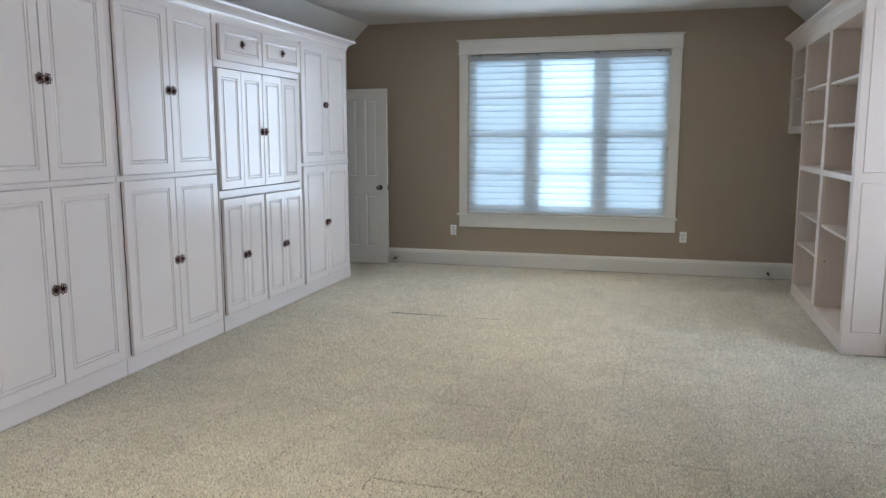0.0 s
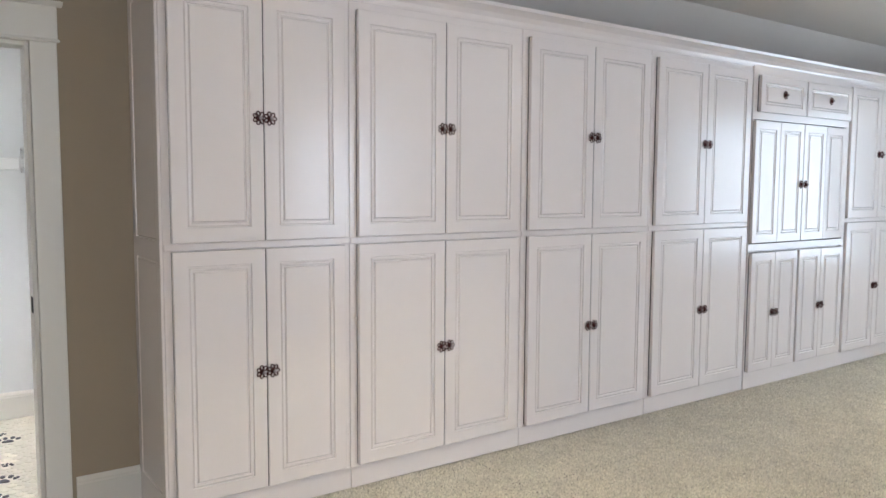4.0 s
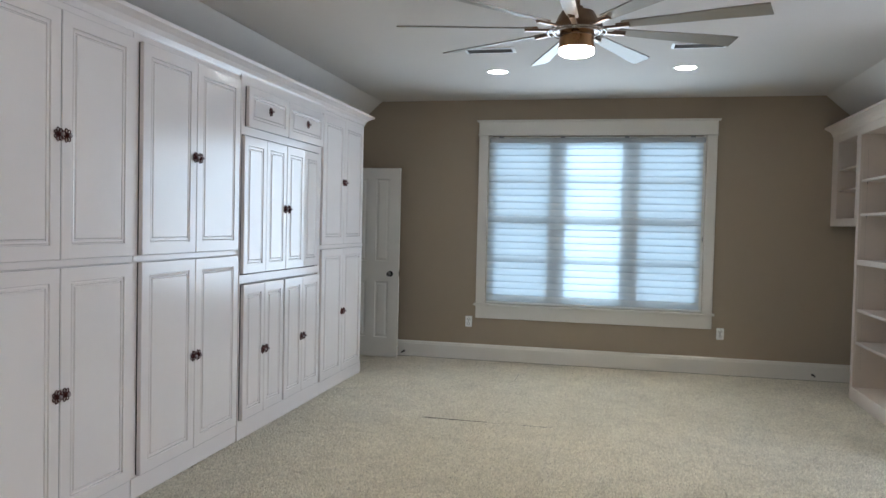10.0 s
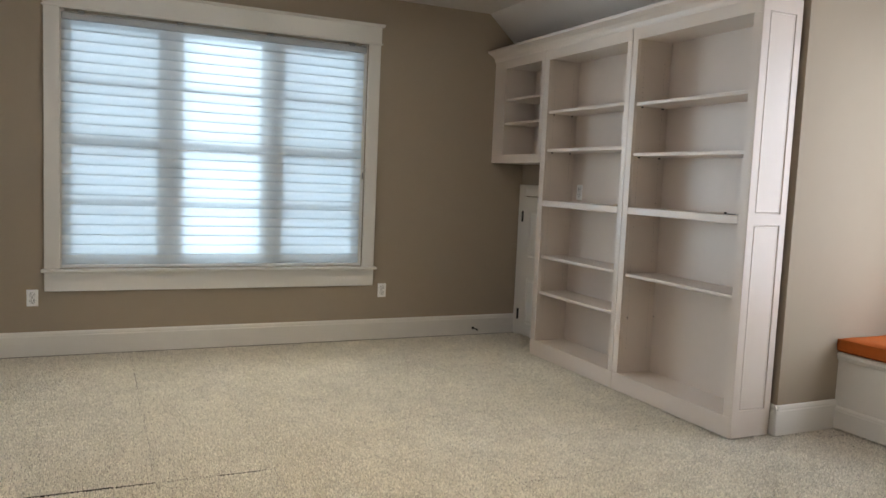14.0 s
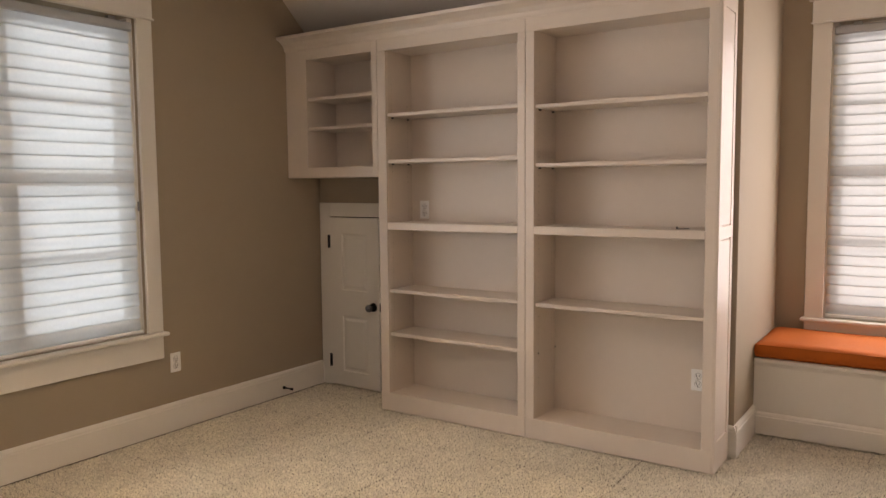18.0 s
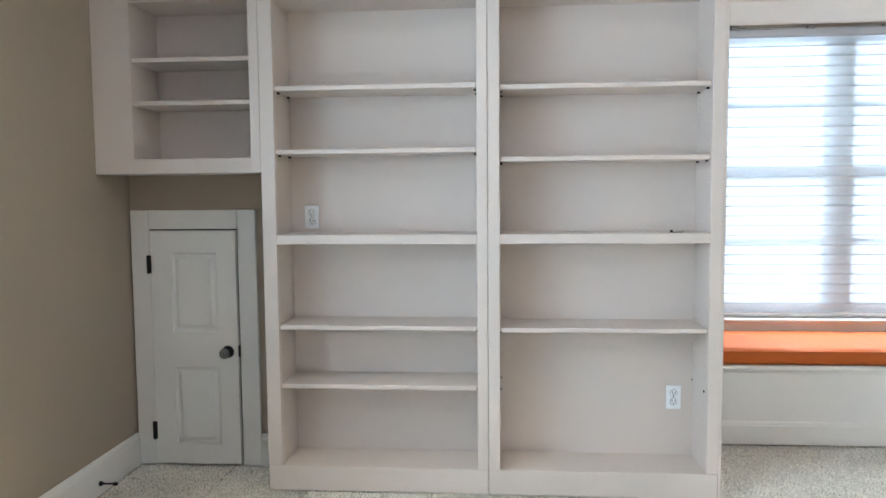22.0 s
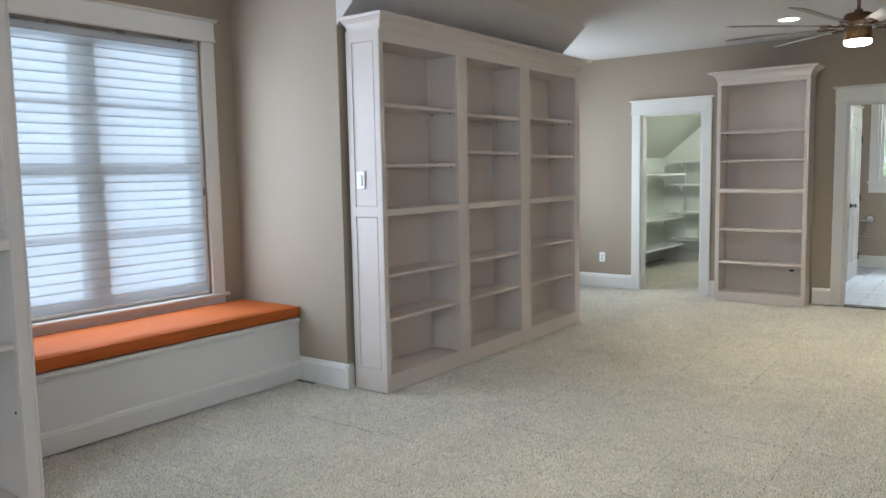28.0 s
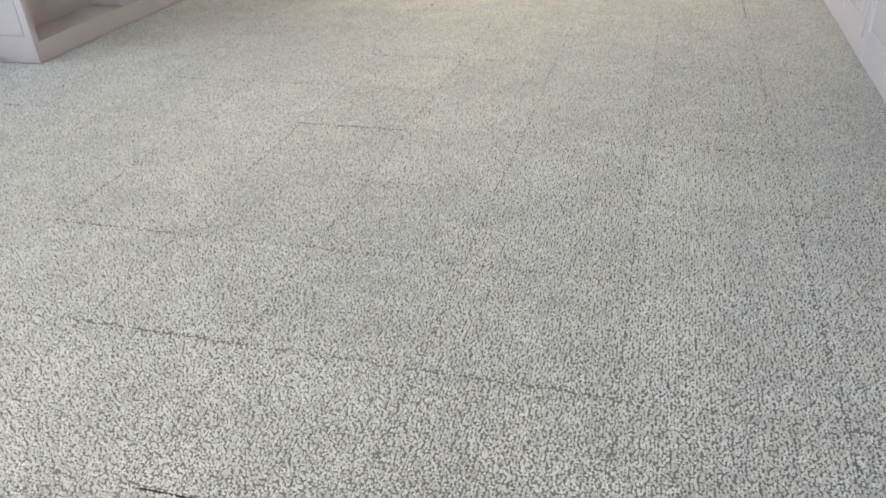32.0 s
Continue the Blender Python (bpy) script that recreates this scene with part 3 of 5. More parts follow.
def shade(m, w, h, label, pitch):
    """A sheer shade: a headrail, soft bowed cloth vanes one below the other, a bottom rail."""
    sh = thing("sheer_blind", m, label, "window shade")
    part("headrail", box(0, 0.012, h - 0.066, w, 0.055, h - 0.017, 0.008), HEADRAIL, sh, "grey headrail")
    for k in range(4):
        x = 0.12 + (w - 0.24) * k / 3
        part("clip", box(x - 0.022, 0.016, h - 0.018, x + 0.022, 0.05, h, 0.001), VENT, sh, "grey mounting clip")
    part("cord", box(w - 0.007, 0.020, 0.03, w - 0.003, 0.024, h - 0.062, 0.001), PLASTIC, sh, "white lift cord")
    part("cleat", box(w - 0.009, 0.010, 0.70, w - 0.001, 0.026, 0.755, 0.003), VENT, sh, "grey cord cleat")
    part("bottom_rail", box(0, 0.024, 0.002, w, 0.038, 0.022, 0.004), PLASTIC, sh)
    n = round((h - 0.075) / pitch)
    vh = (h - 0.062 - 0.022) / n
    bm = bmesh.new()
    prof = [(0.0, 0.0), (0.08, -0.007), (0.25, -0.012), (0.55, -0.010), (0.85, -0.004), (1.0, 0.001), (1.10, 0.003)]
    a = [bm.verts.new((0, y, z * vh)) for z, y in prof]
    b = [bm.verts.new((w - 0.020, y, z * vh)) for z, y in prof]
    for i in range(len(prof) - 1):
        bm.faces.new((a[i], b[i], b[i + 1], a[i + 1]))
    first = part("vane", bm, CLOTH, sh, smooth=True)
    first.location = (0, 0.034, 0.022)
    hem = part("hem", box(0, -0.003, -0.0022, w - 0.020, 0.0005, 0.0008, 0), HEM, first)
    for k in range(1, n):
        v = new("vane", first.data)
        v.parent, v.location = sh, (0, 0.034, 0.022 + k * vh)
        hh = new("hem", hem.data)
        hh.parent = v
    return sh


shade(pose(-1.975, 8.545, 0.61), 2.17, 1.76, "white sheer horizontal-vane shade lowered over the wide window", 0.0697)
shade(pose(2.715, 5.375, 0.61, 0, 0, -90), 1.575, 1.77, "white sheer horizontal-vane shade lowered over the nook window", 0.0610)

# the distance outside
for nm, mat, label, m, half_w, half_h in (("backdrop_bath", LEAVES, "blurred green trees and bright sky", pose(-0.5, -56, 4, 90, 0, 0), 30, 30),
                                          ("backdrop_north", HAZE, "bright hazy sky and pale treetops", pose(-0.9, 19, 6.5, 90, 0, 0), 17, 9.7),
                                          ("backdrop_east", HAZE_EAST, "bright hazy sky and pale treetops", pose(13, 6.0, 6.5, 90, 0, 90), 12, 9.7)):
    bm = bmesh.new()
    bmesh.ops.create_grid(bm, x_segments=1, y_segments=1, size=1)
    bmesh.ops.scale(bm, vec=(half_w, half_h, 1), verts=bm.verts)
    b = structure(nm, bm, mat, label, "backdrop")
    b.matrix_world = m
structure("ground", boxes([(-80, -80, -3.3, 80, 80, -3.2)]), material("lawn", (0.07, 0.11, 0.04), 0.9, var=0.2, scale=0.4), "green lawn outside", "ground")

# ---- west wall of cabinets ----
FACE_W = -3.012


def tall_cabinet(y0, y1, l0, lm, l1, end_panel=False, group="wall cabinets"):
    """A tall unit: body with face frame, plinth, two lower and two upper raised-panel doors. Doors start at l0, meet at lm, end at l1."""
    w = y1 - y0
    u = thing("tall_cabinet", pose(FACE_W, y0, 0, 0, 0, 90), "tall cream-white painted cabinet with four closed raised-panel doors", "cabinet", group)
    part("body", box(0.0015, 0, 0.001, w - 0.0015, 0.436, 2.36, 0.002), CABINET, u)
    part("plinth", box(0.002, -0.006, 0, w - 0.002, 0, 0.108, 0.002), CABINET, u)
    part("middle_rail", box(0.003, -0.009, 1.204, w - 0.003, 0, 1.236, 0.003), CABINET, u)
    for z, h, kz in ((0.115, 1.086, 0.535), (1.238, 1.068, 0.535)):
        # near-black sheet and strip paint the shade behind and between the doors
        part("shade_sheet", box(l0 - y0 + 0.0015, -0.0074, z + 0.0015, l1 - y0 - 0.003, -0.0004, z + h - 0.0015, 0), DARK, u, "dark sheet painted for the shade behind the doors")
        part("shade_strip", box(lm - y0 - 0.0018, -0.0255, z + 0.002, lm - y0 + 0.0018, -0.0076, z + h - 0.002, 0), DARK, u, "dark strip painted for the shade between the doors")
        leaf(u, "door", l0 - y0, z, lm - l0 - 0.0025, h, (lm - l0 - 0.024, kz))
        leaf(u, "door", lm - y0 + 0.0025, z, l1 - lm - 0.0025, h, (0.024, kz))
    if end_panel:
        e = part("end_panel", board(0.436, 2.33, 0.012, [0.05, 0.386], [0.15, 1.16, 1.245, 2.28], {(1, 1), (1, 3)}, RAISED[:4]), CABINET, u)
        e.matrix_local = pose(0, 0, 0, 0, 0, -90) @ pose(-0.436, 0, 0.002)
    return u


tall_cabinet(0.945, 1.815, 0.977, 1.382, 1.780, True)
tall_cabinet(1.815, 2.893, 1.852, 2.360, 2.856)
tall_cabinet(2.893, 3.968, 2.935, 3.436, 3.934)
tall_cabinet(3.968, 5.058, 4.012, 4.515, 5.018)
tall_cabinet(6.420, 7.505, 6.425, 6.915, 7.415)

# the media unit between them, 2 cm proud
y0, y1 = 5.060, 6.418
w = y1 - y0
u = thing("media_cabinet", pose(FACE_W + 0.012, y0, 0, 0, 0, 90), "cream-white media cabinet with drawers, folding doors and small doors", "cabinet")
for nm, row in (("body", (0.001, 0.03, 0.001, w - 0.001, 0.44, 2.36)), ("plinth", (0.001, 0, 0.001, w - 0.001, 0.03, 0.13)), ("middle_rail", (0.001, 0, 1.018, w - 0.001, 0.03, 1.072)), ("top_rail", (0.001, 0, 1.976, w - 0.001, 0.03, 2.36)),
                ("stile", (0.001, 0, 0.13, 0.016, 0.03, 1.018)), ("stile", (w - 0.04, 0, 0.13, w - 0.001, 0.03, 1.018)), ("stile", (w - 0.05, 0, 1.072, w - 0.001, 0.03, 1.976)), ("stile", (0.001, 0, 1.072, 0.010, 0.03, 1.976))):
    part(nm, box(*row, 0.001), CABINET, u)
# near-black sheets paint the shade behind the media doors and drawers
part("shade_sheet", box(0.01, 0.022, 1.05, w - 0.01, 0.0295, 1.98, 0), DARK, u)
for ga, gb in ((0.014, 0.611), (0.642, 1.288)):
    part("shade_sheet", box(ga, -0.0074, 0.1335, gb, -0.0004, 1.0085, 0), DARK, u, "dark sheet painted for the shade behind the doors")
for x0, x1 in ((0.052, 0.655), (0.668, 1.325)):
    d = part("drawer_front", board(x1 - x0, 0.260, 0.022, [0.055, x1 - x0 - 0.055], [0.050, 0.210], {(1, 1)}, RAISED), CABINET, u)
    d.location = (x0, -0.008, 2.028)
    part("shade_sheet", box(x0 + 0.0015, -0.0074, 2.0295, x1 - 0.0015, -0.0004, 2.2865, 0), DARK, u, "dark sheet painted for the shade behind the drawer")
    k = new("knob", KNOB)
    k.parent, k.location = d, ((x1 - x0) / 2, -0.022, 0.137)
    c = new("crystal", CRYSTAL_MESH)
    c.parent, c.location = d, ((x1 - x0) / 2, -0.022, 0.137)
for x0, x1, kx in ((0.0, 0.318, None), (0.320, 0.638, 0.29), (0.646, 0.962, 0.026), (0.964, 1.282, None)):
    wl = x1 - x0
    d = leaf(u, "folding_door", x0, 1.082, wl, 0.884, (kx, 0.43) if kx else None, board(wl, 0.884, 0.022, [0.05, wl - 0.05], [0.06, 0.824], {(1, 1)}, RAISED))
    if x0 > 0.9:
        d.rotation_euler = (0, 0, radians(3))
for x0, x1, kx in ((0.012, 0.310, 0.274), (0.312, 0.612, 0.024), (0.640, 0.952, 0.288), (0.954, 1.290, 0.024)):
    wl = x1 - x0
    leaf(u, "door", x0, 0.132, wl, 0.878, (kx, 0.425), board(wl, 0.878, 0.022, [0.05, wl - 0.05], [0.06, 0.818], {(1, 1)}, RAISED))

CROWN = [(0.02, 0), (-0.004, 0), (-0.010, 0.012), (-0.014, 0.030), (-0.034, 0.052), (-0.060, 0.066), (-0.078, 0.074), (-0.082, 0.092), (0.02, 0.092)]


def crown_run(m, length, mat, label, left=False, right=False):
    """A crown moulding along x with mitred returns at its free ends."""
    bm = bmesh.new()
    sect = CROWN
    a = [bm.verts.new((y if left else 0, y, z)) for y, z in sect]
    b = [bm.verts.new((length - y if right else length, y, z)) for y, z in sect]
    n = len(sect)
    for i in range(n):
        j = (i + 1) % n
        bm.faces.new((a[i], a[j], b[j], b[i]))
    bm.faces.new(a)
    bm.faces.new(b[::-1])
    for free, x, sgn in ((left, 0, 1), (right, length, -1)):
        if not free:
            continue
        p = [bm.verts.new((x + sgn * y, y, z)) for y, z in sect]
        q = [bm.verts.new((x + sgn * y, 0.27, z)) for y, z in sect]
        for i in range(n):
            j = (i + 1) % n
            bm.faces.new((p[i], p[j], q[j], q[i]))
        bm.faces.new(p)
        bm.faces.new(q[::-1])
    ob = tagged(mesh_object("crown_moulding", bm, mat), label, "moulding", kind="structure")
    ob.matrix_world = m
    return ob


crown_run(pose(FACE_W, 0.945, 2.345, 0, 0, 90), 6.56, CABINET, "cream-white crown moulding along the cabinet tops", True, True)

# ---- bookcases ----


def pins(bm, x, d0, d1, z0, z1, facing):
    """Two rows of small shelf-pin holes on a side."""
    z = z0
    while z < z1:
        for y in (d0, d1):
            bmesh.ops.create_circle(bm, cap_ends=True, segments=6, radius=0.0023, matrix=pose(x, y, z, 0, 90 * facing, 0))
        z += 0.032


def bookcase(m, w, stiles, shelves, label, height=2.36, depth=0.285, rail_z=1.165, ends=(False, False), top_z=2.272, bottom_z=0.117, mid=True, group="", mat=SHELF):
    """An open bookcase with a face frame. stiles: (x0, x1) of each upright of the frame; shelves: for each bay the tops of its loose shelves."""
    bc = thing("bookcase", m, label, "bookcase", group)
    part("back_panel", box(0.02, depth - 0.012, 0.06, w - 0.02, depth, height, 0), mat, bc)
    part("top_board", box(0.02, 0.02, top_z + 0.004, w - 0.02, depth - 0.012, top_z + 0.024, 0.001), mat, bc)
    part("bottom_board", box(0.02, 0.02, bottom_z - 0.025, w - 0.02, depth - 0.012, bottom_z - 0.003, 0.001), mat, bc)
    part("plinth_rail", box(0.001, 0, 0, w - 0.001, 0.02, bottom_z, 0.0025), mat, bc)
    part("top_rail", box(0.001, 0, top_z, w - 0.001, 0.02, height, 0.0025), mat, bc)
    holes = bmesh.new()
    n = len(stiles)
    for i, (a, b) in enumerate(stiles):
        part("stile", box(a, 0.0005, bottom_z, b, 0.02, top_z, 0.0025), mat, bc)
        if i == 0:
            part("side_panel", box(0.001, 0.02, 0, b, depth - 0.012, height, 0.001), mat, bc)
        elif i == n - 1:
            part("side_panel", box(a, 0.02, 0, w - 0.001, depth - 0.012, height, 0.001), mat, bc)
        else:
            part("divider", box(a, 0.02, bottom_z, b, depth - 0.012, top_z, 0.001), mat, bc)
    for i in range(n - 1):
        x0, x1 = stiles[i][1], stiles[i + 1][0]
        pins(holes, x0 + 0.0006, 0.06, depth - 0.06, 0.28, 2.15, 1)
        pins(holes, x1 - 0.0006, 0.06, depth - 0.06, 0.28, 2.15, -1)
        if mid:
            part("middle_rail", box(x0, 0.001, rail_z, x1, 0.02, rail_z + 0.045, 0.0025), mat, bc)
            part("fixed_shelf", box(x0, 0.02, rail_z + 0.02, x1, depth - 0.012, rail_z + 0.044, 0.001), mat, bc)
        for k, z in enumerate(shelves[i]):
            s = part("shelf", box(x0 + 0.003, 0.014, z - 0.022, x1 - 0.003, depth - 0.014, z, 0.003), mat, bc)
            for cx in (x0 + 0.007, x1 - 0.007):
                for cy in (0.06, depth - 0.06):
                    part("shelf_pin", box(cx - 0.006, cy - 0.004, z - 0.031, cx + 0.006, cy + 0.004, z - 0.0225, 0), DARK, s, "small dark shelf pin")
    tagged(part("drilling", holes, DARK, bc, "rows of small dark shelf-pin holes"), kind="stuff")
    for side, on in zip((0, 1), ends):
        if on:
            e = part("end_panel", board(depth, height - 0.002, 0.012, [0.05, depth - 0.045], [0.15, 1.165, 1.225, height - 0.08], {(1, 1), (1, 3)}, RAISED[:4]), mat, bc)
            e.matrix_local = (pose(0, 0, 0.001, 0, 0, -90) @ pose(-depth, 0, 0)) if side == 0 else (pose(w, 0, 0.001, 0, 0, 90))
    return bc


FACE_E = 1.355
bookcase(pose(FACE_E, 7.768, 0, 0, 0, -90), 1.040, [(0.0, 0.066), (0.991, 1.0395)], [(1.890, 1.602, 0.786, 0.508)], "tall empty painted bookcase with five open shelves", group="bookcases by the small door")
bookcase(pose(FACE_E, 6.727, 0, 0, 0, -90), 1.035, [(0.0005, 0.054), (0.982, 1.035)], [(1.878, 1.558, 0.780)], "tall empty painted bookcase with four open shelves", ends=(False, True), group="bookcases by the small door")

# the shallow wall unit above the small door
u = thing("wall_shelf_unit", pose(FACE_E, 8.558, 0, 0, 0, -90), "small empty painted wall cupboard without doors above the small door", "bookcase")
for nm, row in (("side_panel", (0.001, 0.02, 1.497, 0.18, 0.312, 2.36)), ("side_panel", (0.745, 0.02, 1.497, 0.789, 0.312, 2.36)), ("back_panel", (0.18, 0.298, 1.497, 0.745, 0.312, 2.36)), ("bottom_board", (0.18, 0.02, 1.497, 0.745, 0.298, 1.555)),
                ("top_board", (0.18, 0.02, 2.285, 0.745, 0.298, 2.36)), ("stile", (0.001, 0, 1.497, 0.188, 0.02, 2.36)), ("stile", (0.745, 0, 1.497, 0.7895, 0.02, 2.36)), ("bottom_rail", (0.188, 0, 1.497, 0.745, 0.02, 1.566)), ("top_rail", (0.188, 0, 2.279, 0.745, 0.02, 2.36))):
    part(nm, box(*row, 0.001), SHELF, u)
for z in (2.030, 1.833):
    part("shelf", box(0.183, 0.014, z - 0.020, 0.744, 0.296, z, 0.003), SHELF, u)
crown_run(pose(FACE_E, 8.559, 2.345, 0, 0, -90), 2.867, SHELF, "painted crown moulding along the bookcase tops", False, True)

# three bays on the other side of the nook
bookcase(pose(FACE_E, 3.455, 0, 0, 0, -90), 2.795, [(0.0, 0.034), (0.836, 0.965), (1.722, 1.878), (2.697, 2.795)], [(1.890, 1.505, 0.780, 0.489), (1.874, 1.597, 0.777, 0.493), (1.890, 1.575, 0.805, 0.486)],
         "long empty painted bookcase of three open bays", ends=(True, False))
crown_run(pose(FACE_E, 3.457, 2.345, 0, 0, -90), 2.80, SHELF, "painted crown moulding along the bookcase top", True, True)

# the single bookcase between the doors
bookcase(pose(0.657, -1.186, 0, 0, 0, 180), 0.909, [(0.0, 0.042), (0.867, 0.909)], [(1.812, 1.512, 0.782, 0.428)], "narrow empty painted bookcase between two doorways", depth=0.28, ends=(False, False), bottom_z=0.10, top_z=2.295)
crown_run(pose(0.657, -1.186, 2.345, 0, 0, 180), 0.909, SHELF, "painted crown moulding on the narrow bookcase", True, True)

# small dark things left on the shelves
for nm, cx, cy, cz, turn in (("metal_bracket", 1.43, 5.875, 1.2105, 20), ("metal_bracket", 1.45, 1.45, 1.2105, -15)):
    k = thing(nm, pose(cx, cy, cz, 0, 0, turn), "small dark metal bracket lying on a shelf", "bracket")
    part("plate", box(-0.008, -0.032, 0, 0.008, 0.032, 0.003, 0.001), BLACK, k)
    part("tab", box(-0.008, 0.024, 0.003, 0.008, 0.032, 0.012, 0.001), BLACK, k)

# ---- window seat ----
Y0, Y1 = 3.512, 5.658
s = thing("storage_bench", pose(2.13, Y1, 0, 0, 0, -90), "white painted panelled window bench below the nook window", "bench")
L = Y1 - Y0
part("front_panel", box(0, 0, 0.001, L, 0.02, 0.415, 0), TRIM, s)
part("lid", box(0, -0.022, 0.418, L, 0.593, 0.446, 0.006), TRIM, s)
part("lid_moulding", profile([(0, 0), (-0.006, 0), (-0.016, 0.018), (0, 0.018)], L), TRIM, s).location = (0, 0, 0.40)
part("base_board", profile(BASE, L), TRIM, s).matrix_local = pose(0, 0, 0.007) @ Matrix.Diagonal((1, 1, 0.75, 1))
cushion = thing("seat_cushion", pose(2.11, Y1 - 0.006, 0.447, 0, 0, -90), "long bright orange canvas cushion on the window bench", "cushion")
bm = bmesh.new()
cl, cd, ch = L - 0.016, 0.60, 0.088
nx, ny = 60, 14
top = {}
for i in range(nx + 1):
    for j in range(ny + 1):
        x, y = cl * i / nx, cd * j / ny
        ex, ey = min(x, cl - x), min(y, cd - y)
        e = min(ex, ey)
        z = ch - 0.012 + 0.012 * min(1, e / 0.035) + 0.007 * noise.noise((x * 2.2, y * 3, 0)) - 0.004 * math.exp(-((x - cl * 0.5) / 0.012) ** 2)
        top[i, j] = bm.verts.new((x, y, z))
for i in range(nx):
    for j in range(ny):
        bm.faces.new((top[i, j], top[i + 1, j], top[i + 1, j + 1], top[i, j + 1]))
rim = [top[i, 0] for i in range(nx)] + [top[nx, j] for j in range(ny)] + [top[i, ny] for i in range(nx, 0, -1)] + [top[0, j] for j in range(ny, 0, -1)]
rows = [rim]
for out, z in ((0.005, ch - 0.020), (0.008, ch * 0.5), (0.004, 0.020), (-0.012, 0.004), (-0.022, 0.0005)):
    ring = []
    for p in rim:
        dx = -out if p.co.x < 1e-4 else (out if p.co.x > cl - 1e-4 else 0)
        dy = -out if p.co.y < 1e-4 else (out if p.co.y > cd - 1e-4 else 0)
        ring.append(bm.verts.new((p.co.x + dx * 0.5, p.co.y + dy + 0.006 * noise.noise((p.co.x * 4, z * 20, 1)), z)))
    for k in range(len(rim)):
        r = (k + 1) % len(rim)
        bm.faces.new((rows[-1][k], rows[-1][r], ring[r], ring[k]))
    rows.append(ring)
bm.faces.new(rows[-1])
part("cover", bm, ORANGE, cushion, smooth=True)
for z in (ch - 0.012, 0.018):
    bm = bmesh.new()
    segs = []
    for px, py in ((0, -0.006), (cl, -0.006)):
        segs.append([bm.verts.new((px, py + 0.004 * math.cos(a), z + 0.004 * math.sin(a))) for a in [k * math.tau / 6 for k in range(6)]])
    for k in range(6):
        bm.faces.new((segs[0][k], segs[0][(k + 1) % 6], segs[1][(k + 1) % 6], segs[1][k]))
    part("piping", bm, ORANGE, cushion)

# ---- doors ----


def round_knob(parent, x, y, z, toward, crystal=True):
    """A round door knob on a dark rose; toward: -1 for the board's front, 1 for its back."""
    bm = bmesh.new()
    bmesh.ops.create_cone(bm, cap_ends=True, segments=20, radius1=0.032, radius2=0.028, depth=0.010, matrix=pose(x, y + toward * 0.005, z, 90 * -toward, 0, 0))
    bmesh.ops.create_cone(bm, cap_ends=True, segments=12, radius1=0.010, radius2=0.010, depth=0.034, matrix=pose(x, y + toward * 0.022, z, 90, 0, 0))
    k = part("door_knob", bm, BLACK, parent, "round knob on a dark rose")
    bm = bmesh.new()
    bmesh.ops.create_uvsphere(bm, u_segments=12, v_segments=8, radius=0.027, matrix=Matrix.Translation((x, y + toward * 0.050, z)) @ Matrix.Diagonal((1, 0.8, 1, 1)))
    part("knob_ball", bm, KNOB_GLASS if crystal else CHROME, k, "faceted glass ball" if crystal else "")


def hinge(parent, x, y, z):
    bm = bmesh.new()
    box_into(bm, x - 0.012, y - 0.002, z - 0.045, x + 0.012, y + 0.002, z + 0.045)
    bmesh.ops.create_cone(bm, cap_ends=True, segments=8, radius1=0.006, radius2=0.006, depth=0.094, matrix=pose(x, y - 0.006, z))
    part("hinge", bm, BLACK, parent, "dark steel hinge")


# the open door at the north end of the cabinets, swung flat before the north wall
d = thing("door_3", pose(-3.488, 8.358, 0.012, 0, 0, 0), "open white four-panel door standing before the beige wall", "door")
part("leaf", board(0.61, 2.00, 0.036, [0.105, 0.250, 0.350, 0.495], [0.205, 0.800, 1.015, 1.885], {(1, 1), (3, 1), (1, 3), (3, 3)}, DOOR_RINGS), TRIM, d)
round_knob(d, 0.520, -0.036, 0.885, -1)
part("latch_plate", box(0.609, -0.028, 0.855, 0.613, -0.008, 0.915, 0.001), BLACK, d, "dark latch plate")
jambs("door_jamb_north_west", "y", -3.452, -0.117, 7.70, 8.33, 2.045)
structure("room_behind_door", boxes([(-4.5, 7.3, 0, -3.57, 7.4, 2.5), (-4.6, 7.3, 0, -4.5, 8.8, 2.5), (-4.5, 8.7, 0, -3.57, 8.8, 2.5), (-4.6, 7.3, 2.5, -3.57, 8.8, 2.6), (-4.6, 7.3, -0.1, -3.57, 8.8, 0)]), WHITE_WALL, "plain walls of a closet", "wall")

# the small door
d = thing("door_1", pose(1.668, 8.448, 0.012, 0, 0, -90), "closed small white two-panel door with a glass knob", "door")
part("leaf", board(0.445, 1.206, 0.030, [0.108, 0.345], [0.105, 0.505, 0.690, 1.092], {(1, 1), (1, 3)}, DOOR_RINGS), TRIM, d)
round_knob(d, 0.392, -0.030, 0.588, -1)
for z in (0.175, 1.035):
    hinge(d, -0.006, -0.030, z)
part("latch_plate", box(0.446, -0.030, 0.56, 0.450, -0.006, 0.62, 0.001), BLACK, d, "dark latch plate")
c = tagged(new("door_casing_small"), "plain flat white casing round the small door", "door frame", kind="structure")
c.matrix_world = pose(1.67, 8.452, 0, 0, 0, -90)
part("side_casing", box(-0.100, -0.020, 0.0, 0.0, 0, 1.322, 0.003), TRIM, c)
part("side_casing", box(0.457, -0.020, 0.0, 0.553, 0, 1.322, 0.003), TRIM, c)
part("head_casing", box(0.0, -0.020, 1.225, 0.457, 0, 1.322, 0.003), TRIM, c)
structure("crawl_space", boxes([(1.80, 7.9, 0, 1.9, 8.55, 1.4)]), DARK, "dark space behind the small door", "wall")

# ---- outlets, switch, door stops ----


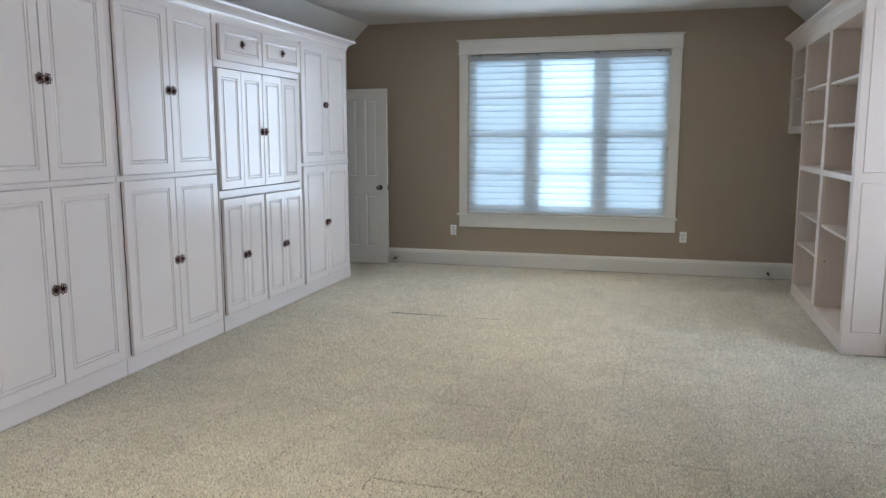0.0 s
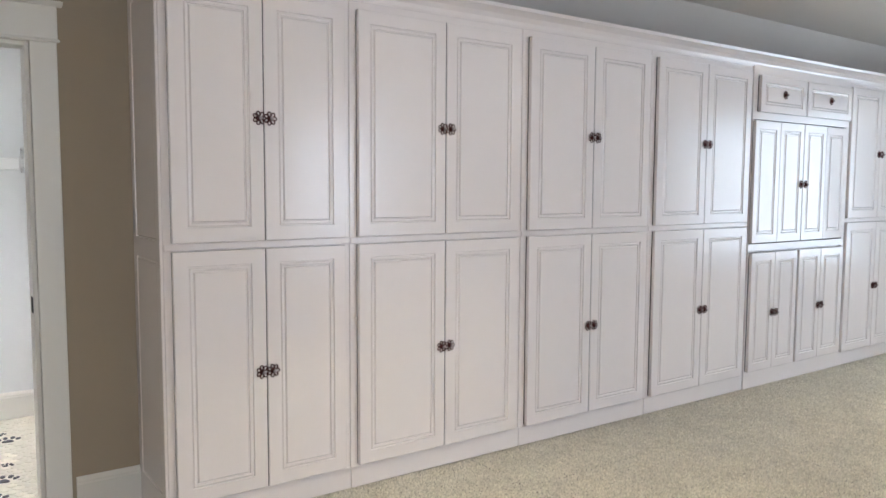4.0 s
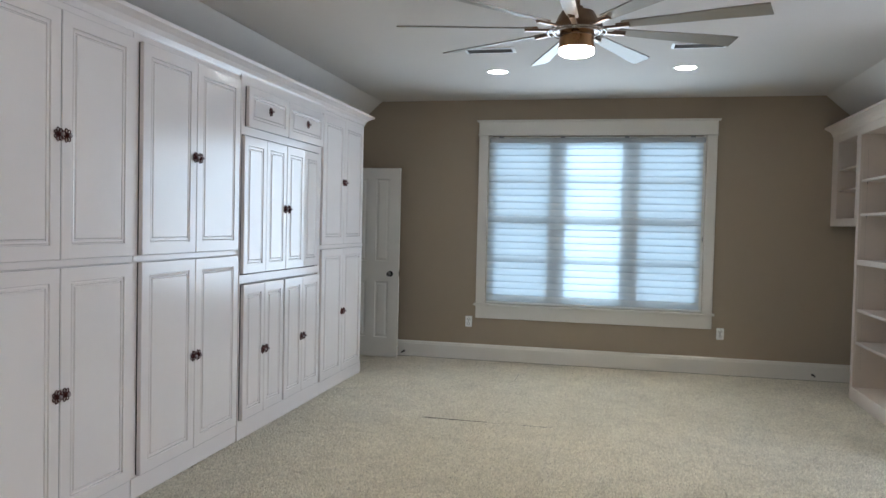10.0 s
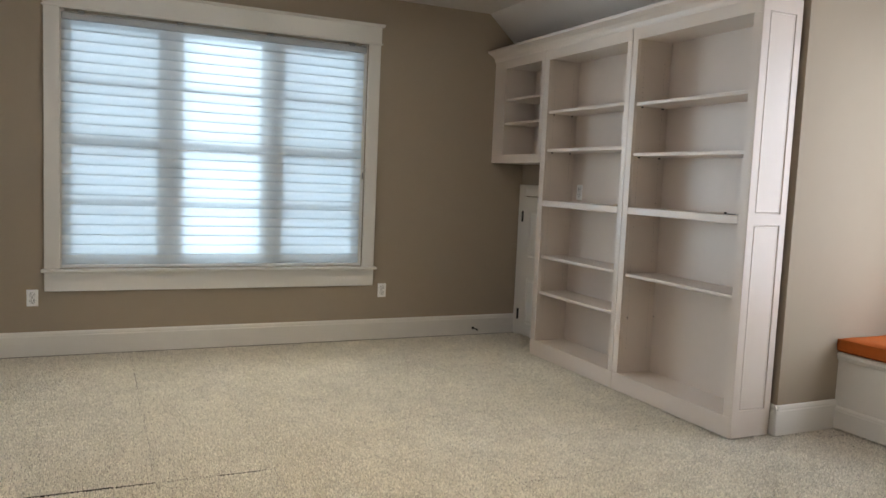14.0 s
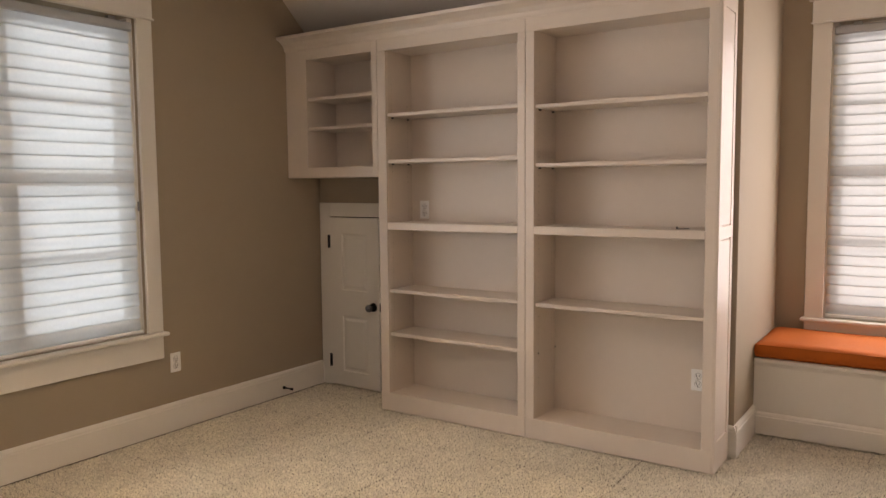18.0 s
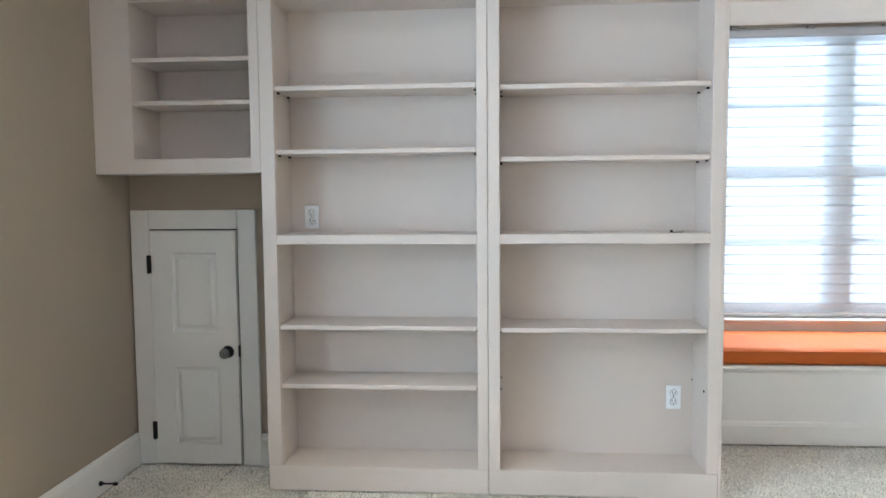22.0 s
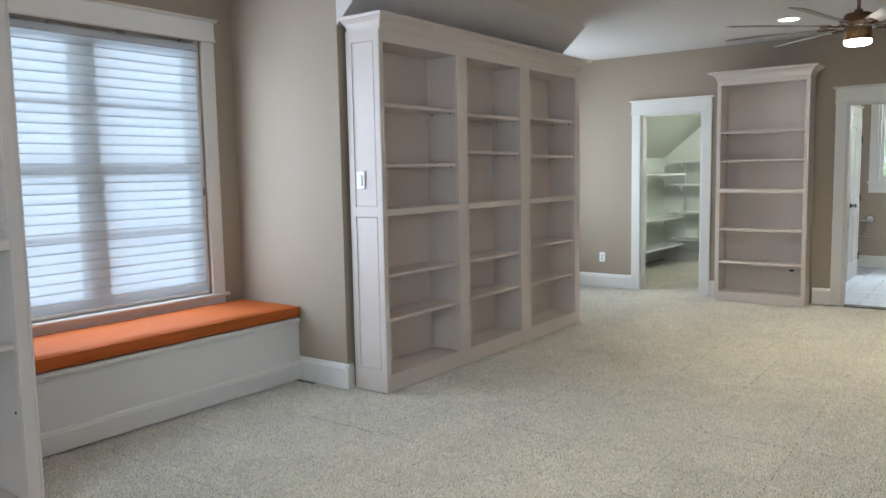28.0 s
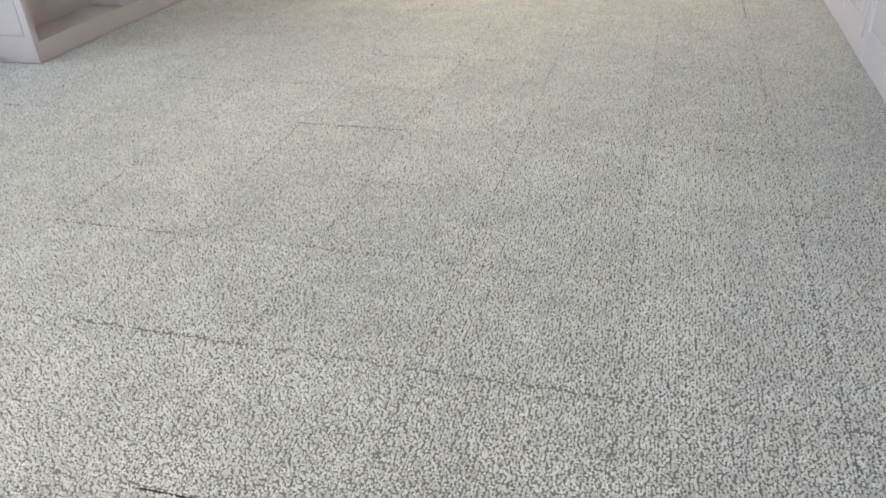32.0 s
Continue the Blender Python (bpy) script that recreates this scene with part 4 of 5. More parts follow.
def outlet(m, label):
    o = thing("wall_outlet", m, label, "outlet")
    part("cover_plate", box(-0.036, -0.007, -0.058, 0.036, 0, 0.058, 0.003), PLASTIC, o)
    for z in (-0.021, 0.021):
        bm = bmesh.new()
        bmesh.ops.create_cone(bm, cap_ends=True, segments=20, radius1=0.0165, radius2=0.0160, depth=0.004, matrix=pose(0, -0.008, z, 90, 0, 0))
        r = part("receptacle", bm, PLASTIC, o)
        ring = bmesh.new()
        bmesh.ops.create_cone(ring, cap_ends=True, segments=20, radius1=0.0185, radius2=0.0182, depth=0.001, matrix=pose(0, -0.0073, z, 90, 0, 0))
        part("gap", ring, VENT, r, "thin grey gap round the receptacle")
        part("slots", boxes([(-0.009, -0.0106, z - 0.003, -0.0055, -0.0099, z + 0.009), (0.0055, -0.0106, z - 0.003, 0.009, -0.0099, z + 0.008), (-0.003, -0.0106, z - 0.012, 0.003, -0.0099, z - 0.006)]), DARK, r, "dark slots")
    part("screw", box(-0.002, -0.0085, -0.002, 0.002, -0.007, 0.002, 0), CHROME, o)
    return o


outlet(pose(-2.155, 8.56, 0.405), "white duplex outlet on the beige wall beside the window")
outlet(pose(0.388, 8.56, 0.405), "white duplex outlet on the beige wall beside the window")
outlet(pose(1.627, 7.602, 1.283, 0, 0, -90), "white duplex outlet on the back of a bookcase")
outlet(pose(1.627, 5.836, 0.398, 0, 0, -90), "white duplex outlet on the back of a bookcase")
outlet(pose(2.10, -1.47, 0.37, 0, 0, 180), "white duplex outlet low on the beige wall")
sw = thing("light_switch", pose(1.535, 3.468, 1.40, 0, 0, 180), "white rocker light switch on the bookcase end", "switch")
part("cover_plate", box(-0.038, -0.006, -0.060, 0.038, 0, 0.060, 0.003), PLASTIC, sw)
part("rocker", box(-0.017, -0.014, -0.034, 0.017, -0.004, 0.034, 0.003), PLASTIC, sw)


def door_stop(m):
    s = thing("door_stop", m, "small dark spring door stop on the baseboard", "door stop")
    bm = bmesh.new()
    bmesh.ops.create_cone(bm, cap_ends=True, segments=10, radius1=0.013, radius2=0.009, depth=0.012, matrix=pose(0, -0.006, 0, 90, 0, 0))
    part("rose", bm, BLACK, s)
    bm = bmesh.new()
    for k in range(9):
        bmesh.ops.create_cone(bm, cap_ends=True, segments=10, radius1=0.0048, radius2=0.0036, depth=0.007, matrix=pose(0, -0.0145 - 0.006 * k, 0, 90, 0, 0))
    part("spring", bm, BLACK, s)
    bm = bmesh.new()
    bmesh.ops.create_cone(bm, cap_ends=True, segments=10, radius1=0.008, radius2=0.009, depth=0.016, matrix=pose(0, -0.074, 0, 90, 0, 0))
    part("rubber_tip", bm, DARK, s)


door_stop(pose(1.245, 8.542, 0.055))
door_stop(pose(-2.86, 8.542, 0.050))

# ---- ceiling: fans, recessed lights, vents ----


def ceiling_fan(x, y, turn, drop=0.0):
    f = thing("ceiling_fan", pose(x, y, CEIL - drop, 0, 0, turn), "nine-bladed bronze ceiling fan with a lit round lamp", "ceiling fan", "ceiling fans")

    def cyl(name, r1, r2, z0, z1, mat, label="", seg=28):
        bm = bmesh.new()
        bmesh.ops.create_cone(bm, cap_ends=True, segments=seg, radius1=r1, radius2=r2, depth=z1 - z0, matrix=pose(0, 0, (z0 + z1) / 2))
        return part(name, bm, mat, f, label)

    cyl("canopy", 0.070, 0.055, -0.055 + drop, drop, BRONZE)
    cyl("downrod", 0.013, 0.013, -0.20, -0.05 + drop, BRONZE, seg=12)
    cyl("rod_collar", 0.034, 0.028, -0.225, -0.185, BRONZE)
    cyl("motor_housing", 0.125, 0.085, -0.285, -0.215, BRONZE)
    cyl("motor_band", 0.130, 0.130, -0.315, -0.283, BRONZE, "dark bronze band")
    cyl("lower_housing", 0.090, 0.088, -0.393, -0.313, BRASS, "warm bronze lamp housing")
    cyl("housing_band", 0.0915, 0.0915, -0.341, -0.334, BRONZE)
    cyl("lamp_rim", 0.093, 0.093, -0.402, -0.391, BRASS)
    bm = bmesh.new()
    prof = [(0.0895, -0.402), (0.0905, -0.418), (0.086, -0.428), (0.072, -0.435), (0.040, -0.439)]
    rings = [[bm.verts.new((r * math.cos(a), r * math.sin(a), z)) for r, z in prof] for a in [k * math.tau / 32 for k in range(32)]]
    for i in range(32):
        for k in range(4):
            bm.faces.new((rings[i][k], rings[(i + 1) % 32][k], rings[(i + 1) % 32][k + 1], rings[i][k + 1]))
    bm.faces.new([r[-1] for r in rings])
    part("lamp_diffuser", bm, FANLAMP, f, "lit frosted drum lamp", smooth=True)
    for r in (0.150, 0.118):
        bm = bmesh.new()
        rings = []
        for i in range(36):
            a = i * math.tau / 36
            rings.append([bm.verts.new(((r + 0.004 * math.cos(p)) * math.cos(a), (r + 0.004 * math.cos(p)) * math.sin(a), -0.318 + 0.004 * math.sin(p))) for p in [k * math.tau / 5 for k in range(5)]])
        for i in range(36):
            for k in range(5):
                bm.faces.new((rings[i][k], rings[(i + 1) % 36][k], rings[(i + 1) % 36][(k + 1) % 5], rings[i][(k + 1) % 5]))
        part("ring", bm, CHROME, f, "thin nickel ring")
    arm_mesh = blade_mesh = None
    for k in range(9):
        a = 360 * k / 9
        if arm_mesh is None:
            bm = bmesh.new()
            box_into(bm, 0.11, -0.014, -0.312, 0.27, 0.014, -0.300, 0.003)
            box_into(bm, 0.20, -0.022, -0.300, 0.27, 0.022, -0.292, 0.003)
            arm = part("blade_arm", bm, BRONZE, f)
            arm_mesh = arm.data
            bm = bmesh.new()
            n = 12
            lo, hi = [], []
            for i in range(n + 1):
                s = i / n
                xx = 0.23 + 0.69 * s
                half = 0.030 + 0.026 * s
                tip = half if i < n else half * 0.94
                cam_z = -0.004 * math.cos(math.pi * s)
                lo.append([bm.verts.new((xx + (0.012 if i == n and sg > 0 else 0), sg * tip, cam_z - 0.004)) for sg in (-1, 1)])
                hi.append([bm.verts.new((xx + (0.012 if i == n and sg > 0 else 0), sg * tip, cam_z + 0.004)) for sg in (-1, 1)])
            for i in range(n):
                bm.faces.new((lo[i][0], lo[i][1], lo[i + 1][1], lo[i + 1][0]))
                bm.faces.new((hi[i][0], hi[i + 1][0], hi[i + 1][1], hi[i][1]))
                bm.faces.new((lo[i][0], lo[i + 1][0], hi[i + 1][0], hi[i][0]))
                bm.faces.new((lo[i][1], hi[i][1], hi[i + 1][1], lo[i + 1][1]))
            bm.faces.new((lo[0][0], hi[0][0], hi[0][1], lo[0][1]))
            bm.faces.new((lo[n][0], lo[n][1], hi[n][1], hi[n][0]))
            bl = part("blade", bm, BLADE, f, "long narrow grey blade")
            blade_mesh = bl.data
        else:
            arm, bl = new("blade_arm", arm_mesh), new("blade", blade_mesh)
            arm.parent = bl.parent = f
            tagged(bl, "long narrow grey blade")
        arm.matrix_local = pose(0, 0, 0, 0, 0, a)
        bl.matrix_local = pose(0, 0, -0.290, 0, 0, a) @ pose(0, 0, 0, -13, 0, 0)
    return f


ceiling_fan(-0.885, 4.62, 27.5)
ceiling_fan(-0.95, 0.89, 35.5, 0.02)


def downlight(x, y):
    d = thing("recessed_light", pose(x, y, CEIL), "lit recessed round ceiling light with a white trim ring", "ceiling light", "recessed lights")
    bm = bmesh.new()
    prof = [(0.100, 0.0), (0.100, -0.006), (0.086, -0.008), (0.078, -0.002)]
    rings = [[bm.verts.new((r * math.cos(a), r * math.sin(a), z)) for r, z in prof] for a in [k * math.tau / 32 for k in range(32)]]
    for i in range(32):
        for k in range(3):
            bm.faces.new((rings[i][k], rings[(i + 1) % 32][k], rings[(i + 1) % 32][k + 1], rings[i][k + 1]))
    part("trim_ring", bm, PLASTIC, d, smooth=False)
    bm = bmesh.new()
    bmesh.ops.create_cone(bm, cap_ends=True, segments=32, radius1=0.080, radius2=0.080, depth=0.003, matrix=pose(0, 0, -0.0025))
    part("lens", bm, LAMP, d, "glowing white lens")


downlight(-1.68, 7.10)
downlight(-0.14, 7.10)
downlight(-1.68, 2.10)
downlight(-0.14, 2.10)
downlight(-0.22, -0.32)


def vent(x, y):
    v = thing("ceiling_vent", pose(x, y, CEIL), "grey slatted air vent set in the ceiling", "vent", "ceiling vents")
    W, D = 0.38, 0.15
    part("frame", boxes([(-W / 2, -D / 2, -0.007, W / 2, -D / 2 + 0.022, 0), (-W / 2, D / 2 - 0.022, -0.007, W / 2, D / 2, 0), (-W / 2, -D / 2 + 0.022, -0.007, -W / 2 + 0.022, D / 2 - 0.022, 0), (W / 2 - 0.022, -D / 2 + 0.022, -0.007, W / 2, D / 2 - 0.022, 0)], 0.002), PLASTIC, v)
    part("backing", box(-W / 2 + 0.02, -D / 2 + 0.02, -0.0035, W / 2 - 0.02, D / 2 - 0.02, -0.001, 0), DARK, v)
    first = None
    for k in range(9):
        if first is None:
            first = part("slat", box(-W / 2 + 0.022, -0.0055, -0.0008, W / 2 - 0.022, 0.0055, 0.0008, 0), VENT, v)
            s = first
        else:
            s = new("slat", first.data)
            s.parent = v
        s.matrix_local = pose(0, -D / 2 + 0.028 + k * 0.0118, -0.0065, 35, 0, 0)


vent(-1.62, 6.32)
vent(-0.115, 6.34)

# the small camera high on the south wall
sc = thing("wall_camera", pose(-1.215, -1.47, 2.40, 0, 0, 180), "small black swivel camera high on the wall", "security camera")
bm = bmesh.new()
bmesh.ops.create_cone(bm, cap_ends=True, segments=16, radius1=0.032, radius2=0.026, depth=0.02, matrix=pose(0, -0.01, 0.04, 90, 0, 0))
part("mount", bm, BLACK, sc)
bm = bmesh.new()
bmesh.ops.create_cone(bm, cap_ends=True, segments=10, radius1=0.009, radius2=0.009, depth=0.09, matrix=pose(0.005, -0.05, 0.015, 60, 0, 0))
part("arm", bm, BLACK, sc)
bm = bmesh.new()
bmesh.ops.create_cone(bm, cap_ends=True, segments=16, radius1=0.024, radius2=0.028, depth=0.085, matrix=pose(0.02, -0.085, -0.03, 60, 25, 0))
part("camera_body", bm, BLACK, sc)

# ---- the room with the paw-print floor, beyond the west door ----
structure("side_room_walls", boxes([(-5.32, -1.6, 0, -5.22, 1.9, 2.5), (-5.22, -1.7, 0, -3.57, -1.6, 2.5), (-5.22, 0.84, 0, -3.57, 0.94, 2.5)]), WHITE_WALL, "plain white painted walls", "wall")
structure("side_room_ceiling", boxes([(-5.6, -1.7, 2.5, -3.57, 1.9, 2.6)]), CEILING, "white ceiling", "ceiling")
structure("side_room_floor", boxes([(-5.6, -1.7, -0.2, -3.455, 1.9, -0.0022)]), material("pale_mortar", (0.77, 0.72, 0.62), 0.9, var=0.05, scale=20), "pale mortar bed of the pebble floor", "floor")
ob = baseboard(-5.22, -1.6, 90, 2.44)
ob = baseboard(-5.22, 0.84, 0, 1.65)
lamp = thing("unseen_ceiling_light", pose(-4.40, 0.10, 2.499), "unseen round white lit ceiling light", "ceiling light")
bm = bmesh.new()
bmesh.ops.create_cone(bm, cap_ends=True, segments=28, radius1=0.16, radius2=0.18, depth=0.05, matrix=pose(0, 0, -0.025))
part("diffuser", bm, ROOMLAMP, lamp, "glowing diffuser")
# unseen lamp added to brighten the bathroom; no such fixture is known there
lamp = thing("unseen_ceiling_light", pose(-0.9, -2.6, 2.749), "unseen round white lit ceiling light", "ceiling light")
bm = bmesh.new()
bmesh.ops.create_cone(bm, cap_ends=True, segments=28, radius1=0.16, radius2=0.18, depth=0.05, matrix=pose(0, 0, -0.025))
part("diffuser", bm, BATH_FILL, lamp, "glowing diffuser")
lamp = thing("unseen_ceiling_light", pose(2.0, -2.9, 2.70), "unseen round white lit ceiling light", "ceiling light")
bm = bmesh.new()
bmesh.ops.create_cone(bm, cap_ends=True, segments=28, radius1=0.15, radius2=0.17, depth=0.05, matrix=pose(-0.8, 0, -0.025))
part("diffuser", bm, CLOSETLAMP, lamp, "glowing diffuser")

rack = thing("coat_rack", pose(-5.22, -0.24, 1.612, 0, 0, 90), "white board with six chrome coat hooks on the wall", "coat rack")
part("board", box(0.095, -0.018, -0.042, 0.99, 0, 0.032, 0.004), PLASTIC, rack)
hook_mesh = None
for k in range(6):
    if hook_mesh is None:
        bm = bmesh.new()
        box_into(bm, -0.012, -0.004, -0.05, 0.012, 0, 0.05, 0.002)
        bmesh.ops.create_cone(bm, cap_ends=True, segments=8, radius1=0.007, radius2=0.005, depth=0.085, matrix=pose(0, -0.032, 0.055, -55, 0, 0))
        bmesh.ops.create_uvsphere(bm, u_segments=8, v_segments=6, radius=0.013, matrix=Matrix.Translation((0, -0.068, 0.082)))
        bmesh.ops.create_cone(bm, cap_ends=True, segments=8, radius1=0.006, radius2=0.006, depth=0.055, matrix=pose(0, -0.026, -0.045, 70, 0, 0))
        bmesh.ops.create_uvsphere(bm, u_segments=8, v_segments=6, radius=0.011, matrix=Matrix.Translation((0, -0.054, -0.034)))
        h = part("hook", bm, SATIN, rack, "chrome double hook", smooth=True)
        hook_mesh = h.data
    else:
        h = tagged(new("hook", hook_mesh), "chrome double hook")
        h.parent = rack
    h.location = (0.161 + 0.1523 * k, -0.018, 0.0)

# threshold strip and mosaic pebbles
structure("threshold", boxes([(-3.565, -0.142, -0.01, -3.53, 0.517, 0.006)], 0.003), TRIM, "pale stone threshold strip", "threshold")
floor_ob = bpy.data.objects["side_room_floor"]
random.seed(5)
paws = []
for px, py in ((-4.96, 0.22), (-4.75, 0.51), (-4.61, 0.06), (-4.38, 0.28), (-4.42, -0.17), (-4.18, -0.04), (-4.29, 0.18), (-4.08, 0.43), (-3.95, 0.155), (-3.835, 0.36), (-3.74, 0.175), (-4.65, -0.45), (-4.25, -0.62), (-5.0, -0.55), (-3.85, -0.40)):
    paws.append((px, py, 72 + random.uniform(-16, 16), 1.0))
for px, py in ((-4.88, 0.48), (-4.30, 0.46), (-4.39, 0.07), (-3.84, -0.06), (-3.65, 0.40), (-4.5, -0.6)):
    paws.append((px, py, 72 + random.uniform(-16, 16), 0.5))
for px, py in ((-4.88, -0.08), (-4.65, 0.37), (-4.12, 0.28)):
    paws.append((px, py, 72 + random.uniform(-16, 16), 0.8))
pebble_meshes = []
for k in range(5):
    bm = bmesh.new()
    n = 9
    ring = [(0.026 * (1 + 0.30 * noise.noise((i * 1.7, k * 9.1, 0))) * math.cos(i * math.tau / n), 0.020 * (1 + 0.30 * noise.noise((i * 1.7, k * 9.1, 4))) * math.sin(i * math.tau / n)) for i in range(n)]
    lo = [bm.verts.new((x, y, -0.006)) for x, y in ring]
    hi = [bm.verts.new((x * 0.96, y * 0.96, 0.0)) for x, y in ring]
    for i in range(n):
        bm.faces.new((lo[i], lo[(i + 1) % n], hi[(i + 1) % n], hi[i]))
    bm.faces.new(hi)
    me = bpy.data.meshes.new("pebble")
    bmesh.ops.recalc_face_normals(bm, faces=bm.faces)
    bm.to_mesh(me)
    me.materials.append(PEBBLE)
    pebble_meshes.append(me)


def flat_stone(outline, mat):
    """A flat inlaid stone with the given outline, a little rounded at its rim."""
    bm = bmesh.new()
    lo = [bm.verts.new((x, y, -0.006)) for x, y in outline]
    hi = [bm.verts.new((x * 0.95, y * 0.95, 0.0)) for x, y in outline]
    for i in range(len(outline)):
        k = (i + 1) % len(outline)
        bm.faces.new((lo[i], lo[k], hi[k], hi[i]))
    bm.faces.new(hi)
    me = bpy.data.meshes.new("paw_stone")
    bmesh.ops.recalc_face_normals(bm, faces=bm.faces)
    bm.to_mesh(me)
    bm.free()
    me.materials.append(mat)
    return me


turns = [k * math.tau / 18 for k in range(18)]
pad_line = [((0.027 + 0.003 * math.cos(3 * (a - math.pi / 2))) * math.cos(a) * 1.1, (0.021 + 0.004 * math.cos(3 * (a - math.pi / 2))) * math.sin(a)) for a in turns]
toe_line = [(0.0125 * math.cos(a), 0.0180 * math.sin(a)) for a in turns[::2]]
# pad, then four toes fanned out before it: across, ahead, turn
paw_shape = [(0, -0.022, 0), (-0.050, 0.016, 40), (-0.019, 0.042, 12), (0.019, 0.042, -12), (0.050, 0.016, -40)]
stones = {tone: (flat_stone(pad_line, mat), flat_stone(toe_line, mat)) for tone, mat in (("dark", PAW), ("pale", PALE_PAW))}
for px, py, turn, size in paws:
    mm = pose(px, py, 0.003, 0, 0, turn)
    pad, toe = stones["pale" if size == 0.8 else "dark"]
    for k, (dx, dy, way) in enumerate(paw_shape):
        o = new("paw_stone", toe if k else pad)
        o.parent = floor_ob
        o.matrix_world = mm @ Matrix.Translation((dx * size, dy * size, 0)) @ pose(0, 0, 0, 0, 0, way) @ Matrix.Diagonal((size, size, 1, 1))
near = bmesh.new()
placed = 0
step = 0.050
for i in range(40):
    for j in range(46):
        px = -3.60 - i * step * 0.94
        py = -1.25 + j * step + (step / 2 if i % 2 else 0)
        if py > 0.80 or px < -5.19:
            continue
        if any((px - a) ** 2 + (py - b) ** 2 < (0.060 * s_) ** 2 for a, b, _, s_ in paws):
            continue
        m = pose(px + random.uniform(-0.004, 0.004), py + random.uniform(-0.004, 0.004), random.uniform(-0.001, 0.001), 0, 0, random.uniform(0, 360)) @ Matrix.Diagonal((random.uniform(0.95, 1.12), random.uniform(1.0, 1.3), 1, 1))
        if placed < 280 and -0.16 < py < 0.52:
            o = new("pebble", pebble_meshes[(i * 7 + j * 3) % 5])
            o.parent = floor_ob
            o.matrix_world = m
            placed += 1
        else:
            src = pebble_meshes[(i * 7 + j * 3) % 5]
            vs = [near.verts.new(m @ v.co) for v in src.vertices]
            for p in src.polygons:
                near.faces.new([vs[q] for q in p.vertices])
rest = tagged(mesh_object("pebbles", near, PEBBLE, floor_ob), "cream pebbles of the mosaic floor", kind="stuff")

# ---- closet behind the south wall ----
structure("closet_walls", boxes([(0.55, -4.8, 0, 0.65, -1.6, 2.8), (0.55, -4.75, 0, 2.6, -4.65, 2.8), (2.50, -4.65, 0, 2.6, -1.6, 2.8)]), CLOSET_WALL, "pale painted closet walls", "wall")
bm = bmesh.new()
pts = [(2.50, 1.60), (1.17, 2.70), (0.65, 2.70), (0.65, 2.80), (1.22, 2.80), (2.50, 1.75)]
a = [bm.verts.new((x, -4.65, z)) for x, z in pts]
b = [bm.verts.new((x, -1.60, z)) for x, z in pts]
for i in range(len(pts)):
    j = (i + 1) % len(pts)
    bm.faces.new((a[i], a[j], b[j], b[i]))
bm.faces.new(a)
bm.faces.new(b[::-1])
structure("closet_ceiling", bm, CLOSET_WALL, "sloped closet ceiling", "ceiling")
ob = baseboard(0.65, -4.65, 180, -1.85)
WIRE = material("white_shelf", (0.80, 0.80, 0.76), 0.45, var=0.02, scale=5)


def closet_shelf(m, w, d):
    s = thing("closet_shelf", m, "white ventilated closet shelf on slotted wall tracks", "shelf", "closet shelves")
    part("shelf_board", box(0, -d, -0.012, w, 0, 0.006, 0.003), WIRE, s)
    part("front_lip", box(0, -d - 0.004, -0.026, w, -d, 0.006, 0.002), WIRE, s)
    for x in (0.12, w - 0.12):
        bm = bmesh.new()
        vs = [bm.verts.new(p) for p in ((x - 0.008, 0, -0.012), (x - 0.008, -d + 0.03, -0.012), (x - 0.008, 0, -0.10))]
        vt = [bm.verts.new((x + 0.008, v.co.y, v.co.z)) for v in vs]
        bm.faces.new(vs)
        bm.faces.new(vt[::-1])
        for i in range(3):
            bm.faces.new((vs[i], vs[(i + 1) % 3], vt[(i + 1) % 3], vt[i]))
        part("bracket", bm, WIRE, s)


for z in (1.54, 1.185, 0.765, 0.345):
    closet_shelf(pose(2.34, -4.65, z, 0, 0, 180), 1.66, 0.20)
for z in (1.355, 0.70, 0.275):
    closet_shelf(pose(2.50, -2.6, z, 0, 0, -90), 1.95, 0.36)
for x, y, rz in ((2.17, -4.65, 180), (1.3, -4.65, 180), (2.50, -3.0, -90), (2.50, -3.9, -90)):
    t = thing("shelf_track", pose(x, y, 0.15, 0, 0, rz), "white slotted metal wall track for shelves", "shelf track", "shelf tracks")
    part("rail", box(-0.012, -0.008, 0, 0.012, 0, 1.36, 0.001), WIRE, t)
    part("slots", boxes([(-0.003, -0.0088, 0.02 + 0.05 * k, 0.003, -0.0081, 0.045 + 0.05 * k) for k in range(26)]), VENT, t)

# ---- bathroom behind the south wall ----
structure("bath_walls", boxes([(-2.045, -5.0, 0, -1.945, -1.6, 2.75), (0.30, -5.0, 0, 0.40, -1.6, 2.75)]), WALL, "beige painted bathroom walls", "wall")
wall("bath_wall_back", "x", -4.90, -0.14, -1.945, 0.30, 2.75, [(-1.32, -0.42, 1.20, 2.42)], WALL, "beige painted bathroom wall round its window")
structure("bath_ceiling", boxes([(-2.045, -5.0, 2.75, 0.40, -1.6, 2.85)]), CEILING, "white bathroom ceiling", "ceiling")
structure("bath_floor", boxes([(-2.045, -5.0, -0.2, 0.40, -1.475, -0.010)]), GROUT, "grey grout under the bathroom tiles", "floor")
ob = baseboard(0.30, -4.90, 180, 2.245)
w4 = tagged(new("window_4"), "white divided-light bathroom window with green trees outside", "window", kind="structure")
w4.matrix_world = pose(-0.42, -4.90, 1.20, 0, 0, 180)
